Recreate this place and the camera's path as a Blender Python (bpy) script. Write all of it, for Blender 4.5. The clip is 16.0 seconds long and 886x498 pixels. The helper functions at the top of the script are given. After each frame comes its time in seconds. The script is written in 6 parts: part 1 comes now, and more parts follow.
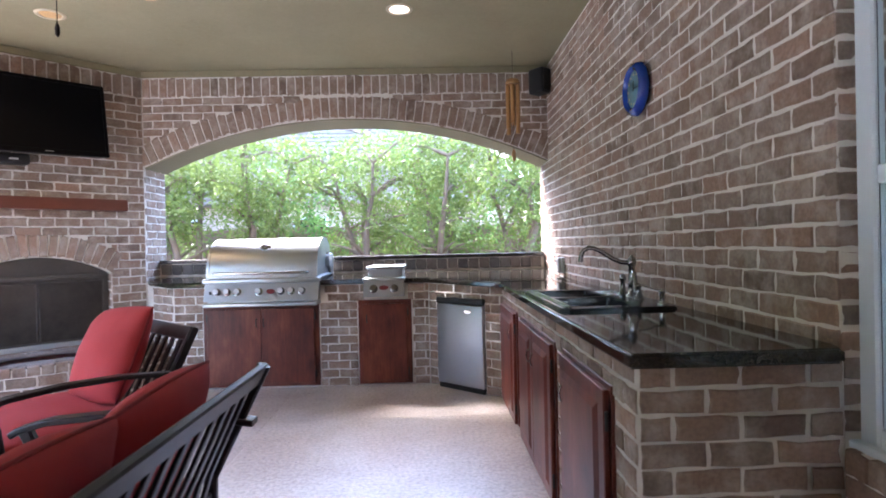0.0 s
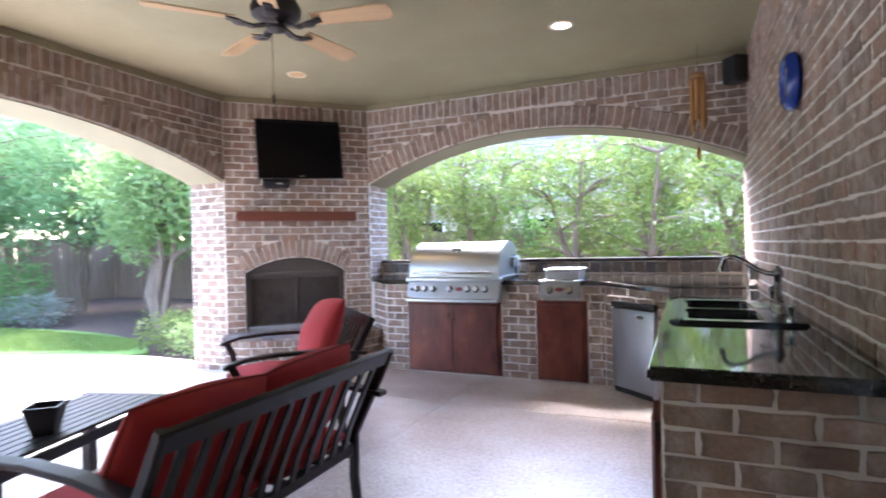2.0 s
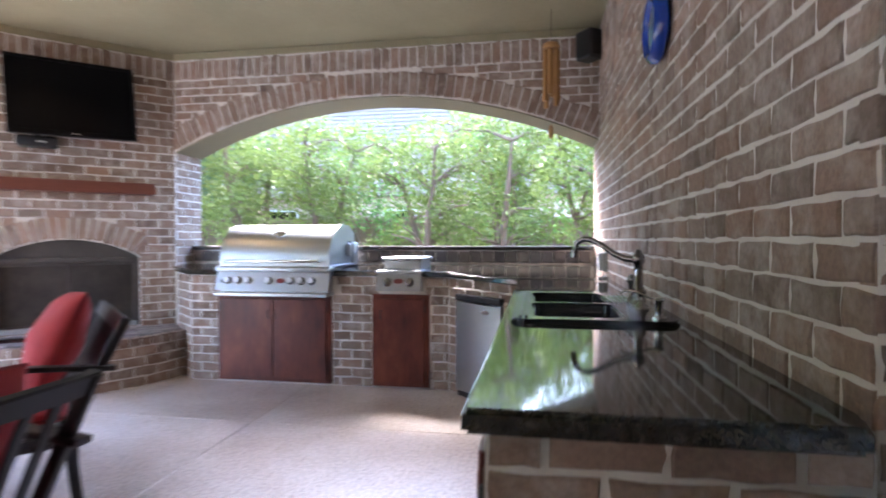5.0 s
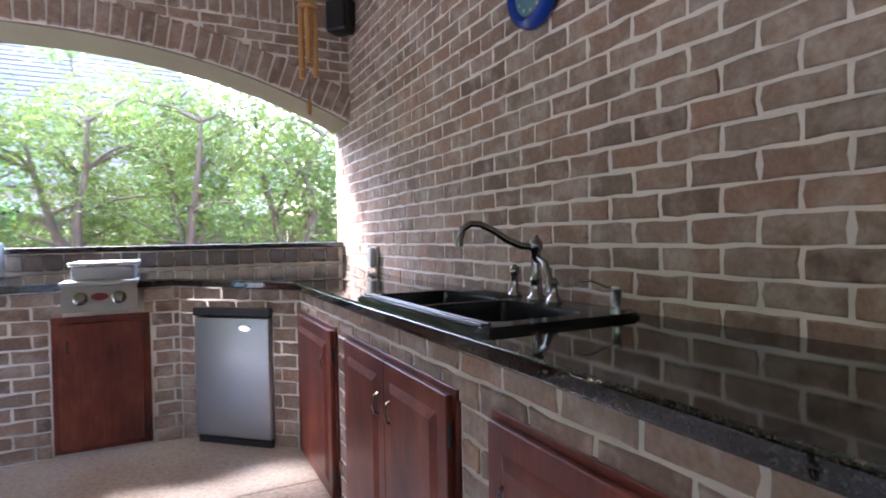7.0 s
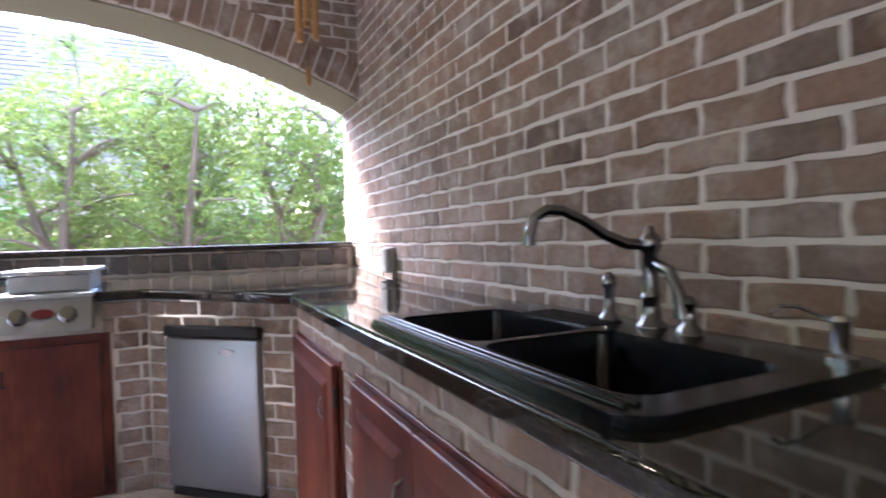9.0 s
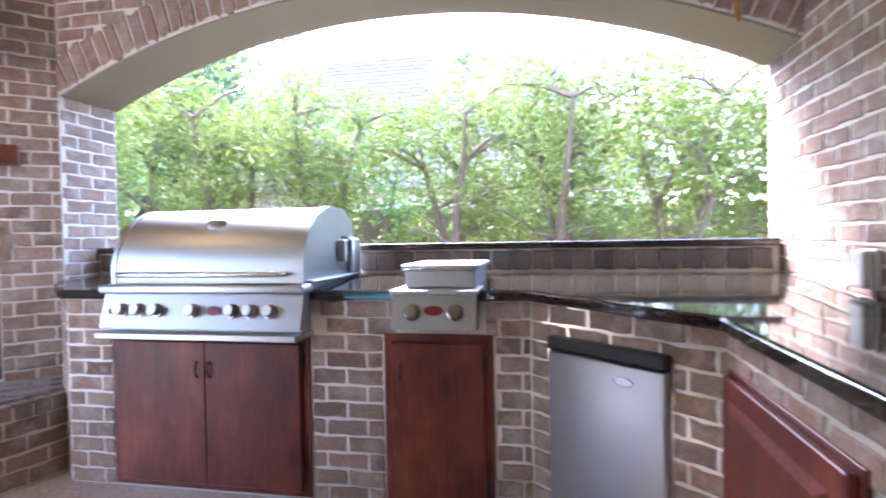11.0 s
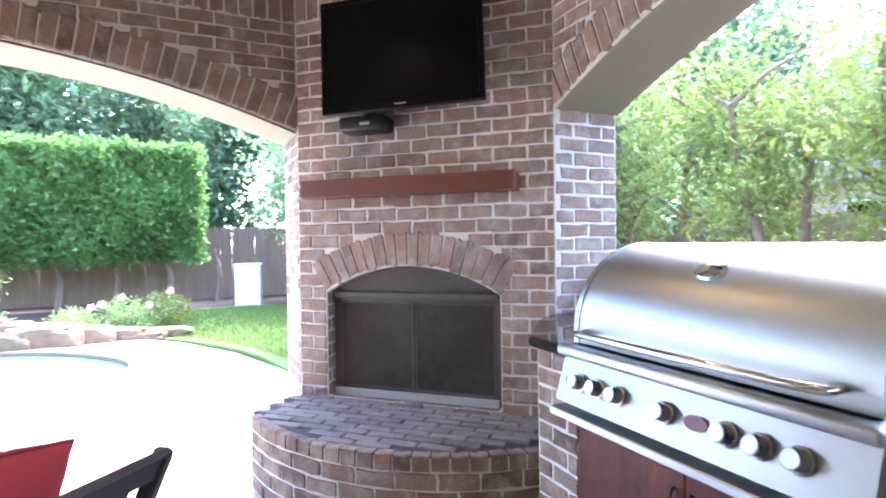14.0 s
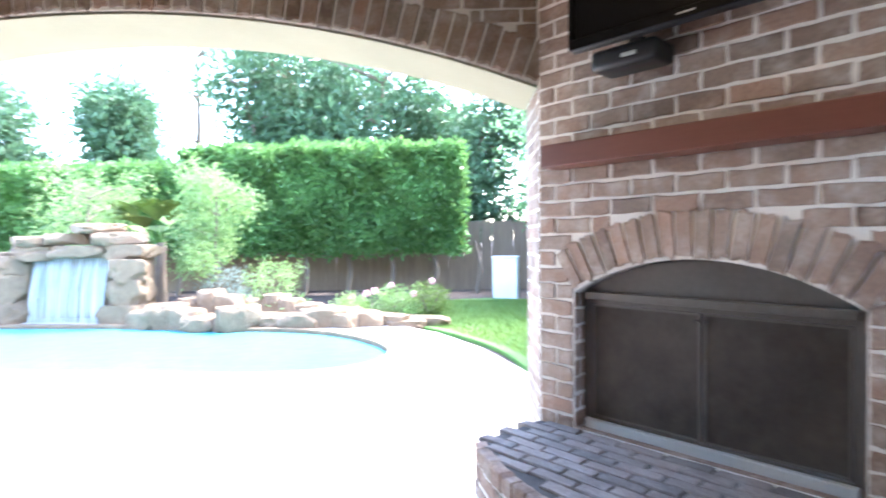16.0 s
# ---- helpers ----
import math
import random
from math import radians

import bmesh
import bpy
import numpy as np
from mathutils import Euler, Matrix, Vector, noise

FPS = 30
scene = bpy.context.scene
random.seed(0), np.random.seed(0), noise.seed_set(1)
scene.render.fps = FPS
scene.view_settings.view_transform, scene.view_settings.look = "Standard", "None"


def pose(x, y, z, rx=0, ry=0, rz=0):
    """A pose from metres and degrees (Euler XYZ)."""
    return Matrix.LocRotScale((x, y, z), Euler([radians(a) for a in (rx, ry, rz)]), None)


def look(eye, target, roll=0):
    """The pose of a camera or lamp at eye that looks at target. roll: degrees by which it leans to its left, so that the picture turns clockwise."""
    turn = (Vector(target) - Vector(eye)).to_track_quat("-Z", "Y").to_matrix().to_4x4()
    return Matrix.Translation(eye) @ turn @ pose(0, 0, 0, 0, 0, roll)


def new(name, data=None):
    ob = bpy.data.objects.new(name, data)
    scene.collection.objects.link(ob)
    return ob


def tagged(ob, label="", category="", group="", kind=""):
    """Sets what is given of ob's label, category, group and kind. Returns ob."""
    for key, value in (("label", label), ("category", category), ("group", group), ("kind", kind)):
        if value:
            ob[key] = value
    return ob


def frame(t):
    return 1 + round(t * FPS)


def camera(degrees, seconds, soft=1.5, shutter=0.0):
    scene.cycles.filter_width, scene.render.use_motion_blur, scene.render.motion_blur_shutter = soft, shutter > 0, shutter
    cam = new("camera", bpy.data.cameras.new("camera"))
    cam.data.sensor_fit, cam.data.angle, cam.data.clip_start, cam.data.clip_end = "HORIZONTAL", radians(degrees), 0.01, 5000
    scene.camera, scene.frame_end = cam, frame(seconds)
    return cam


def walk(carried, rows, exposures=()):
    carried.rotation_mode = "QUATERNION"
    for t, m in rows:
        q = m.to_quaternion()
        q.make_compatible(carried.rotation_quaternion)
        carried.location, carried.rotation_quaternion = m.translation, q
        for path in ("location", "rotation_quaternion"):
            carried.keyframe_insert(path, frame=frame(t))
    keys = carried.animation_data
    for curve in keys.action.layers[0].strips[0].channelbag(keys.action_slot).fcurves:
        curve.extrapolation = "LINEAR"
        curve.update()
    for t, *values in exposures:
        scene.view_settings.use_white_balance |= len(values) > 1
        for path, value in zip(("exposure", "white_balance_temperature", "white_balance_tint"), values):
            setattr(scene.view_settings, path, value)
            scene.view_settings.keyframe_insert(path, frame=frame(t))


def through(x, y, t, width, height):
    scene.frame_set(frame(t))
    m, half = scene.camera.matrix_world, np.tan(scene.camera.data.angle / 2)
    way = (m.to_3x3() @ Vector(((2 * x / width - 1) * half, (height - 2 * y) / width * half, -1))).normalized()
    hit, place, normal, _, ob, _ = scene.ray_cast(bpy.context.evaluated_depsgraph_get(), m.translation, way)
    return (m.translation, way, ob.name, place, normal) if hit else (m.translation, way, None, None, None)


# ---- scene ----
cam = camera(78.0, 16.0, 1.8, 0.5)
PATH = [
    (0, (0.242, 0.596, 1.209), (0.288, 2.595, 1.192), -1.3),
    (0.5, (0.466, 0.677, 1.193), (0.361, 2.674, 1.178), -1.2),
    (1, (0.641, 0.704, 1.184), (0.355, 2.684, 1.17), -1.3),
    (1.5, (0.763, 0.566, 1.201), (0.278, 2.506, 1.185), -1.4),
    (2, (0.872, 0.397, 1.255), (0.062, 2.226, 1.247), -1.3),
    (2.5, (0.981, 0.298, 1.291), (0.009, 2.046, 1.289), -1.1),
    (3, (1.058, 0.228, 1.31), (0.054, 1.957, 1.304), -0.9),
    (3.5, (1.033, 0.313, 1.276), (0.046, 2.053, 1.263), -0.8),
    (4, (0.961, 0.517, 1.225), (0.163, 2.35, 1.202), -0.6),
    (4.5, (0.918, 0.845, 1.18), (0.333, 2.758, 1.149), -0.5),
    (5, (0.882, 1.188, 1.172), (0.546, 3.159, 1.137), -0.1),
    (5.2, (0.881, 1.363, 1.179), (0.664, 3.35, 1.133), -0.0),
    (7.3, (0.138, 1.9, 1.124), (1.124, 3.64, 1.077), -1.1),
    (7.5, (0.145, 1.932, 1.133), (1.171, 3.648, 1.079), -1.1),
    (8, (0.235, 2.097, 1.124), (1.315, 3.78, 1.061), -1.4),
    (8.2, (0.31, 2.189, 1.12), (1.391, 3.871, 1.061), -1.4),
    (10.3, (0.408, 2.927, 1.126), (0.404, 4.927, 1.081), -1.2),
    (10.5, (0.353, 2.992, 1.147), (0.241, 4.988, 1.086), -1.0),
    (11, (0.3, 3.142, 1.144), (-0.087, 5.104, 1.1), -1.0),
    (11.5, (0.284, 3.347, 1.179), (-0.433, 5.212, 1.104), -1.4),
    (12, (0.252, 3.485, 1.196), (-0.779, 5.197, 1.126), -1.3),
    (12.5, (0.198, 3.618, 1.209), (-1.132, 5.111, 1.148), -1.5),
    (13, (0.062, 3.8, 1.216), (-1.477, 5.077, 1.168), -1.4),
    (13.5, (-0.048, 3.916, 1.263), (-1.749, 4.967, 1.222), -1.2),
    (14, (-0.133, 4.079, 1.317), (-1.945, 4.924, 1.286), -0.8),
    (14.5, (-0.184, 4.202, 1.371), (-2.061, 4.891, 1.344), -0.6),
    (15, (-0.331, 4.268, 1.306), (-2.265, 4.776, 1.272), -0.8),
    (15.5, (-0.644, 4.306, 1.26), (-2.626, 4.566, 1.231), -1.1),
    (16, (-0.894, 4.318, 1.263), (-2.893, 4.251, 1.226), -0.6),
]
walk(cam, [(t, look(eye, target, roll)) for t, eye, target, roll in PATH], [(0.0, 4.40, 6150, 21), (5.0, 4.40, 6150, 21), (7.5, 4.36, 6200, 23), (8.2, 4.34, 6200, 23), (11.0, 4.64, 6180, 27), (13.0, 4.68, 6130, 26), (16.0, 4.50, 6000, 13)])

# ---- light ----
world = bpy.data.worlds.new("sky")
scene.world = world
world.use_nodes = True
wn = world.node_tree.nodes
sky = wn.new("ShaderNodeTexSky")
sky.sky_type, sky.sun_disc = "NISHITA", False
sky.sun_elevation, sky.sun_rotation = radians(52), radians(-38)
sky.air_density, sky.dust_density, sky.ozone_density = 1.0, 1.5, 1.0
world.node_tree.links.new(sky.outputs[0], wn["Background"].inputs[0])
wn["Background"].inputs[1].default_value = 0.15
sun_data = bpy.data.lights.new("sun", "SUN")
sun_data.energy, sun_data.angle, sun_data.color = 1.5, radians(14), (1.0, 0.97, 0.92)
sun = new("sun", sun_data)
sun.matrix_world = look((-6.1, 7.8, 12.6), (0, 0, 0))

# ---- plan, in metres ----
XR, YB, YBO, XL, XLO = 1.385, 5.78, 6.18, -3.51, -3.98
CORNER_A, CORNER_B = Vector((-2.42, 5.78, 0)), Vector((-3.51, 4.69, 0))
BRICK_TOP, CEIL = 2.82, 2.88
COURSE, MODULE, JOINT, SOLDIER = 0.0745, 0.187, 0.0110, 0.080
YK, XK = 5.36, 0.80
SPRING = 1.99
TOP = 0.905
rng = random.Random(7)


# ---- materials ----
def material(name, rough=0.6, metal=0.0):
    m = bpy.data.materials.new(name)
    m.use_nodes = True
    b = m.node_tree.nodes["Principled BSDF"]
    b.inputs["Roughness"].default_value, b.inputs["Metallic"].default_value = rough, metal
    return m, m.node_tree.nodes, m.node_tree.links, b


def ramp(nodes, stops):
    r = nodes.new("ShaderNodeValToRGB")
    while len(r.color_ramp.elements) < len(stops):
        r.color_ramp.elements.new(0.5)
    for e, (p, c) in zip(r.color_ramp.elements, stops):
        e.position, e.color = p, (*c, 1)
    return r


def noise_node(nodes, links, scale, detail=4, coords="place", rough=0.6, stretch=None):
    """Noise in metres of the world, or of the thing itself."""
    n = nodes.new("ShaderNodeTexNoise")
    n.inputs["Scale"].default_value, n.inputs["Detail"].default_value, n.inputs["Roughness"].default_value = scale, detail, rough
    if coords == "place":
        src = nodes.new("ShaderNodeNewGeometry").outputs["Position"]
    else:
        src = nodes.new("ShaderNodeTexCoord").outputs["Object"]
    if stretch:
        mp = nodes.new("ShaderNodeMapping")
        mp.inputs["Scale"].default_value = stretch
        links.new(src, mp.inputs["Vector"])
        src = mp.outputs[0]
    links.new(src, n.inputs["Vector"])
    return n


def mixed(nodes, links, a, b, fac, mode="MIX"):
    """Mix of two colours, each a socket or an rgb."""
    m = nodes.new("ShaderNodeMix")
    m.data_type, m.blend_type = "RGBA", mode
    for key, v in ((6, a), (7, b), (0, fac)):
        if isinstance(v, bpy.types.NodeSocket):
            links.new(v, m.inputs[key])
        elif key == 0:
            m.inputs[0].default_value = v
        else:
            m.inputs[key].default_value = (*v, 1)
    return m.outputs[2]


def bumped(nodes, links, bsdf, height, strength, distance):
    b = nodes.new("ShaderNodeBump")
    b.inputs["Strength"].default_value, b.inputs["Distance"].default_value = strength, distance
    links.new(height, b.inputs["Height"])
    links.new(b.outputs[0], bsdf.inputs["Normal"])


def piece_random(nodes, links):
    """A number for each piece, whether an object of its own or an island of a joined mesh."""
    a = nodes.new("ShaderNodeObjectInfo").outputs["Random"]
    b = nodes.new("ShaderNodeNewGeometry").outputs["Random Per Island"]
    add = nodes.new("ShaderNodeMath")
    add.operation = "ADD"
    links.new(a, add.inputs[0]), links.new(b, add.inputs[1])
    fr = nodes.new("ShaderNodeMath")
    fr.operation = "FRACT"
    links.new(add.outputs[0], fr.inputs[0])
    return fr.outputs[0]


def grainy(name, dark, light, rough=0.7, coarse=3.0, fine=60.0, bump=0.3, depth=0.003, coords="place", metal=0.0, stretch=None):
    """A surface that varies at two scales between two colours."""
    m, n, l, b = material(name, rough, metal)
    big, small = noise_node(n, l, coarse, 4, coords, 0.6, stretch), noise_node(n, l, fine, 5, coords, 0.7, stretch)
    fac = n.new("ShaderNodeMath")
    fac.operation = "MULTIPLY_ADD"
    l.new(small.outputs[0], fac.inputs[0])
    fac.inputs[1].default_value = 0.6
    add = n.new("ShaderNodeMath")
    add.operation = "MULTIPLY_ADD"
    l.new(big.outputs[0], add.inputs[0])
    add.inputs[1].default_value, add.inputs[2].default_value = 0.9, -0.25
    l.new(add.outputs[0], fac.inputs[2])
    l.new(mixed(n, l, dark, light, fac.outputs[0]), b.inputs["Base Color"])
    bumped(n, l, b, small.outputs[0], bump, depth)
    return m


def brick_material(name, tones, smear=(0.52, 0.455, 0.395), smear_amount=0.58):
    m, n, l, b = material(name, 0.85)
    r = ramp(n, tones)
    l.new(piece_random(n, l), r.inputs[0])
    big, small = noise_node(n, l, 9, 3), noise_node(n, l, 70, 5)
    blot = ramp(n, [(0.46, (0, 0, 0)), (0.68, (1, 1, 1))])
    l.new(big.outputs[0], blot.inputs[0])
    amount = n.new("ShaderNodeMath")
    amount.operation = "MULTIPLY"
    l.new(blot.outputs[0], amount.inputs[0])
    amount.inputs[1].default_value = smear_amount
    col = mixed(n, l, r.outputs[0], smear, amount.outputs[0])
    speck = ramp(n, [(0.35, (0.5, 0.47, 0.45)), (0.6, (1.0, 0.98, 0.95))])
    l.new(small.outputs[0], speck.inputs[0])
    l.new(mixed(n, l, col, speck.outputs[0], 0.45, "MULTIPLY"), b.inputs["Base Color"])
    bumped(n, l, b, small.outputs[0], 0.6, 0.004)
    return m


BRICK = brick_material("tumbled_brick", [(0.0, (0.17, 0.117, 0.09)), (0.2, (0.275, 0.185, 0.14)), (0.4, (0.30, 0.222, 0.174)), (0.6, (0.335, 0.215, 0.158)), (0.8, (0.22, 0.165, 0.132)), (1.0, (0.32, 0.243, 0.195))])
SLATE_BRICK = brick_material("hearth_brick", [(0.0, (0.15, 0.135, 0.13)), (0.5, (0.22, 0.195, 0.185)), (1.0, (0.28, 0.24, 0.22))], (0.38, 0.36, 0.34), 0.4)
MORTAR = grainy("mortar", (0.55, 0.51, 0.46), (0.80, 0.755, 0.695), 0.9, 6, 120, 0.5, 0.003)
STUCCO = grainy("ceiling_stucco", (0.20, 0.176, 0.097), (0.325, 0.29, 0.178), 0.75, 1.6, 32, 0.5, 0.006)
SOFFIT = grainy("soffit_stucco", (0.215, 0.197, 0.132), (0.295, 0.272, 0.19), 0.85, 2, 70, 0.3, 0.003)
def salt_concrete():
    """Broom-smoothed concrete pitted by salt, with a worn sheen."""
    m, n, l, b = material("salt_finish_concrete", 0.4)
    big, mid, fine = noise_node(n, l, 0.9, 5), noise_node(n, l, 34, 5), noise_node(n, l, 48, 4, rough=0.65)
    tone = ramp(n, [(0.34, (0.37, 0.295, 0.24)), (0.5, (0.50, 0.435, 0.375)), (0.66, (0.62, 0.575, 0.54))])
    l.new(big.outputs[0], tone.inputs[0])
    spots = ramp(n, [(0.36, (0.55, 0.53, 0.52)), (0.50, (0.95, 0.95, 0.95)), (0.60, (1.3, 1.3, 1.3))])
    l.new(fine.outputs[0], spots.inputs[0])
    col = mixed(n, l, tone.outputs[0], spots.outputs[0], 0.55, "MULTIPLY")
    wear = ramp(n, [(0.42, (0, 0, 0)), (0.62, (1, 1, 1))])
    l.new(mid.outputs[0], wear.inputs[0])
    half = n.new("ShaderNodeMath")
    half.operation = "MULTIPLY"
    l.new(wear.outputs[0], half.inputs[0])
    half.inputs[1].default_value = 0.22
    l.new(mixed(n, l, col, (0.72, 0.69, 0.68), half.outputs[0]), b.inputs["Base Color"])
    shine = ramp(n, [(0.35, (0.42, 0.42, 0.42)), (0.65, (0.27, 0.27, 0.27))])
    l.new(mid.outputs[0], shine.inputs[0])
    l.new(shine.outputs[0], b.inputs["Roughness"])
    bumped(n, l, b, fine.outputs[0], 0.22, 0.004)
    b.inputs["Specular IOR Level"].default_value = 0.75
    return m


CONCRETE = salt_concrete()
DECK = grainy("pool_deck_concrete", (0.42, 0.40, 0.37), (0.54, 0.52, 0.49), 0.7, 0.6, 50, 0.3, 0.003)


def stained_wood(name, dark, middle, worn):
    """Streaky red-brown stain, rubbed thin in patches."""
    m, n, l, b = material(name, 0.42)
    streak = noise_node(n, l, 9, 5, "thing", 0.65, (7, 7, 0.5))
    patch = noise_node(n, l, 3.2, 4, "thing", 0.6, (1.6, 1.6, 0.8))
    tone = ramp(n, [(0.33, dark), (0.55, middle), (0.75, worn)])
    mean = n.new("ShaderNodeMath")
    mean.operation = "MULTIPLY_ADD"
    l.new(streak.outputs[0], mean.inputs[0])
    mean.inputs[1].default_value = 0.28
    half = n.new("ShaderNodeMath")
    half.operation = "MULTIPLY"
    l.new(patch.outputs[0], half.inputs[0])
    half.inputs[1].default_value = 0.72
    l.new(half.outputs[0], mean.inputs[2])
    l.new(mean.outputs[0], tone.inputs[0])
    l.new(tone.outputs[0], b.inputs["Base Color"])
    b.inputs["Specular IOR Level"].default_value = 0.35
    bumped(n, l, b, streak.outputs[0], 0.2, 0.002)
    return m


MAHOGANY = stained_wood("mahogany_stain", (0.045, 0.010, 0.007), (0.145, 0.032, 0.019), (0.28, 0.085, 0.047))
MANTEL = grainy("mantel_wood", (0.092, 0.027, 0.016), (0.14, 0.042, 0.025), 0.45, 3, 12, 0.1, 0.002, "thing", 0, (1, 8, 8))
STEEL = grainy("brushed_steel", (0.39, 0.43, 0.455), (0.47, 0.51, 0.53), 0.41, 3, 25, 0.03, 0.001, "thing", 1.0, (0.5, 14, 14))
FRIDGE_STEEL = grainy("fridge_steel", (0.36, 0.37, 0.39), (0.44, 0.45, 0.47), 0.36, 2, 40, 0.03, 0.001, "thing", 0.85)
PANEL_STEEL = grainy("panel_steel", (0.34, 0.35, 0.36), (0.42, 0.43, 0.44), 0.4, 2, 40, 0.03, 0.001, "thing", 0.9)
CHROME = grainy("chrome", (0.60, 0.63, 0.66), (0.70, 0.72, 0.74), 0.14, 5, 40, 0.0, 0.001, "thing", 1.0)
KNOB_FACE = grainy("knob_face", (0.56, 0.58, 0.60), (0.66, 0.68, 0.70), 0.45, 8, 120, 0.03, 0.001, "thing", 0.8)
KNOB_STEEL = grainy("knob_steel", (0.36, 0.38, 0.40), (0.44, 0.46, 0.48), 0.26, 6, 60, 0.02, 0.001, "thing", 1.0)
PEWTER = grainy("dark_chrome", (0.20, 0.20, 0.21), (0.34, 0.34, 0.35), 0.16, 6, 60, 0.03, 0.001, "thing", 1.0)
BLACK_PLASTIC = grainy("black_plastic", (0.010, 0.010, 0.011), (0.022, 0.022, 0.024), 0.4, 8, 120, 0.1, 0.001, "thing")
SCREEN = grainy("screen_glass", (0.004, 0.004, 0.005), (0.004, 0.004, 0.005), 0.3, 3, 20, 0.0, 0.001, "thing")
SINK_BLACK = grainy("black_composite", (0.006, 0.006, 0.008), (0.012, 0.012, 0.015), 0.18, 20, 200, 0.05, 0.001)
BRONZE = grainy("bronze_aluminium", (0.012, 0.009, 0.010), (0.026, 0.020, 0.021), 0.42, 6, 130, 0.25, 0.001, "thing", 0.3)
FABRIC = grainy("red_canvas", (0.33, 0.022, 0.024), (0.44, 0.036, 0.036), 0.9, 5, 320, 0.5, 0.0015, "thing")
PIPING = grainy("red_piping", (0.20, 0.014, 0.016), (0.27, 0.022, 0.022), 0.9, 5, 300, 0.3, 0.001, "thing")
BLADE = grainy("fan_blade_wood", (0.50, 0.33, 0.17), (0.62, 0.43, 0.24), 0.45, 2, 14, 0.1, 0.001, "thing", 0, (1, 9, 9))
IRON = grainy("aged_iron", (0.018, 0.016, 0.017), (0.055, 0.047, 0.045), 0.5, 12, 60, 0.5, 0.003, "thing", 0.4)
BAMBOO = grainy("bamboo", (0.33, 0.16, 0.05), (0.52, 0.28, 0.10), 0.45, 5, 40, 0.1, 0.001, "thing")
BLUE = grainy("blue_glaze", (0.008, 0.035, 0.22), (0.014, 0.055, 0.32), 0.2, 4, 40, 0.0, 0.001, "thing")
DIAL = grainy("dial_face", (0.05, 0.16, 0.24), (0.12, 0.26, 0.30), 0.3, 8, 30, 0.0, 0.001, "thing")
SOOT = grainy("sooty_firebox", (0.018, 0.016, 0.015), (0.11, 0.10, 0.09), 0.85, 3, 40, 0.4, 0.004)
DOOR_BRONZE = grainy("fire_door_metal", (0.055, 0.047, 0.042), (0.13, 0.115, 0.10), 0.5, 4, 40, 0.1, 0.001, "thing", 0.3)
VINYL = grainy("window_vinyl", (0.62, 0.70, 0.76), (0.70, 0.77, 0.82), 0.4, 3, 60, 0.05, 0.001)
WHITE_TRIM = grainy("lamp_trim", (0.50, 0.43, 0.30), (0.58, 0.50, 0.36), 0.5, 8, 60, 0.05, 0.001)
GREY_BOX = grainy("grey_cover", (0.33, 0.34, 0.34), (0.42, 0.43, 0.42), 0.5, 8, 60, 0.05, 0.001)
BADGE_RED = grainy("badge_red", (0.13, 0.012, 0.014), (0.18, 0.02, 0.02), 0.3, 8, 60, 0.0, 0.001)
FENCE = grainy("fence_wood", (0.11, 0.074, 0.052), (0.29, 0.215, 0.155), 0.85, 1.5, 12, 0.4, 0.004, "place", 0, (5, 5, 0.5))
BARK = grainy("bark", (0.10, 0.075, 0.055), (0.24, 0.185, 0.14), 0.9, 6, 30, 0.7, 0.01, "place", 0, (2, 2, 0.6))
MULCH = grainy("mulch", (0.022, 0.015, 0.012), (0.085, 0.058, 0.045), 0.95, 5, 45, 1.0, 0.03)
GRASS = grainy("grass", (0.045, 0.13, 0.018), (0.12, 0.26, 0.04), 0.8, 2, 120, 1.0, 0.02)
ROCK = grainy("sandstone", (0.085, 0.056, 0.034), (0.28, 0.195, 0.122), 0.88, 3.5, 18, 0.9, 0.03)
ROOF = grainy("roof_shingle", (0.20, 0.18, 0.17), (0.34, 0.31, 0.29), 0.9, 2, 30, 0.5, 0.01)
PALE_BRICK = grainy("far_brick", (0.42, 0.34, 0.30), (0.56, 0.47, 0.42), 0.9, 3, 20, 0.4, 0.01)
CLAY = grainy("black_pot", (0.010, 0.010, 0.011), (0.030, 0.028, 0.028), 0.35, 8, 60, 0.1, 0.001)
BOX_PAINT = grainy("utility_box_paint", (0.50, 0.52, 0.53), (0.60, 0.62, 0.62), 0.5, 3, 60, 0.05, 0.001)
FLOWER = grainy("pink_petals", (0.62, 0.28, 0.32), (0.80, 0.46, 0.48), 0.8, 20, 60, 0.1, 0.001)
TILES = brick_material("slate_tile", [(0.0, (0.08, 0.08, 0.088)), (0.35, (0.14, 0.135, 0.135)), (0.7, (0.21, 0.175, 0.155)), (1.0, (0.12, 0.122, 0.135))], (0.17, 0.165, 0.165), 0.3)


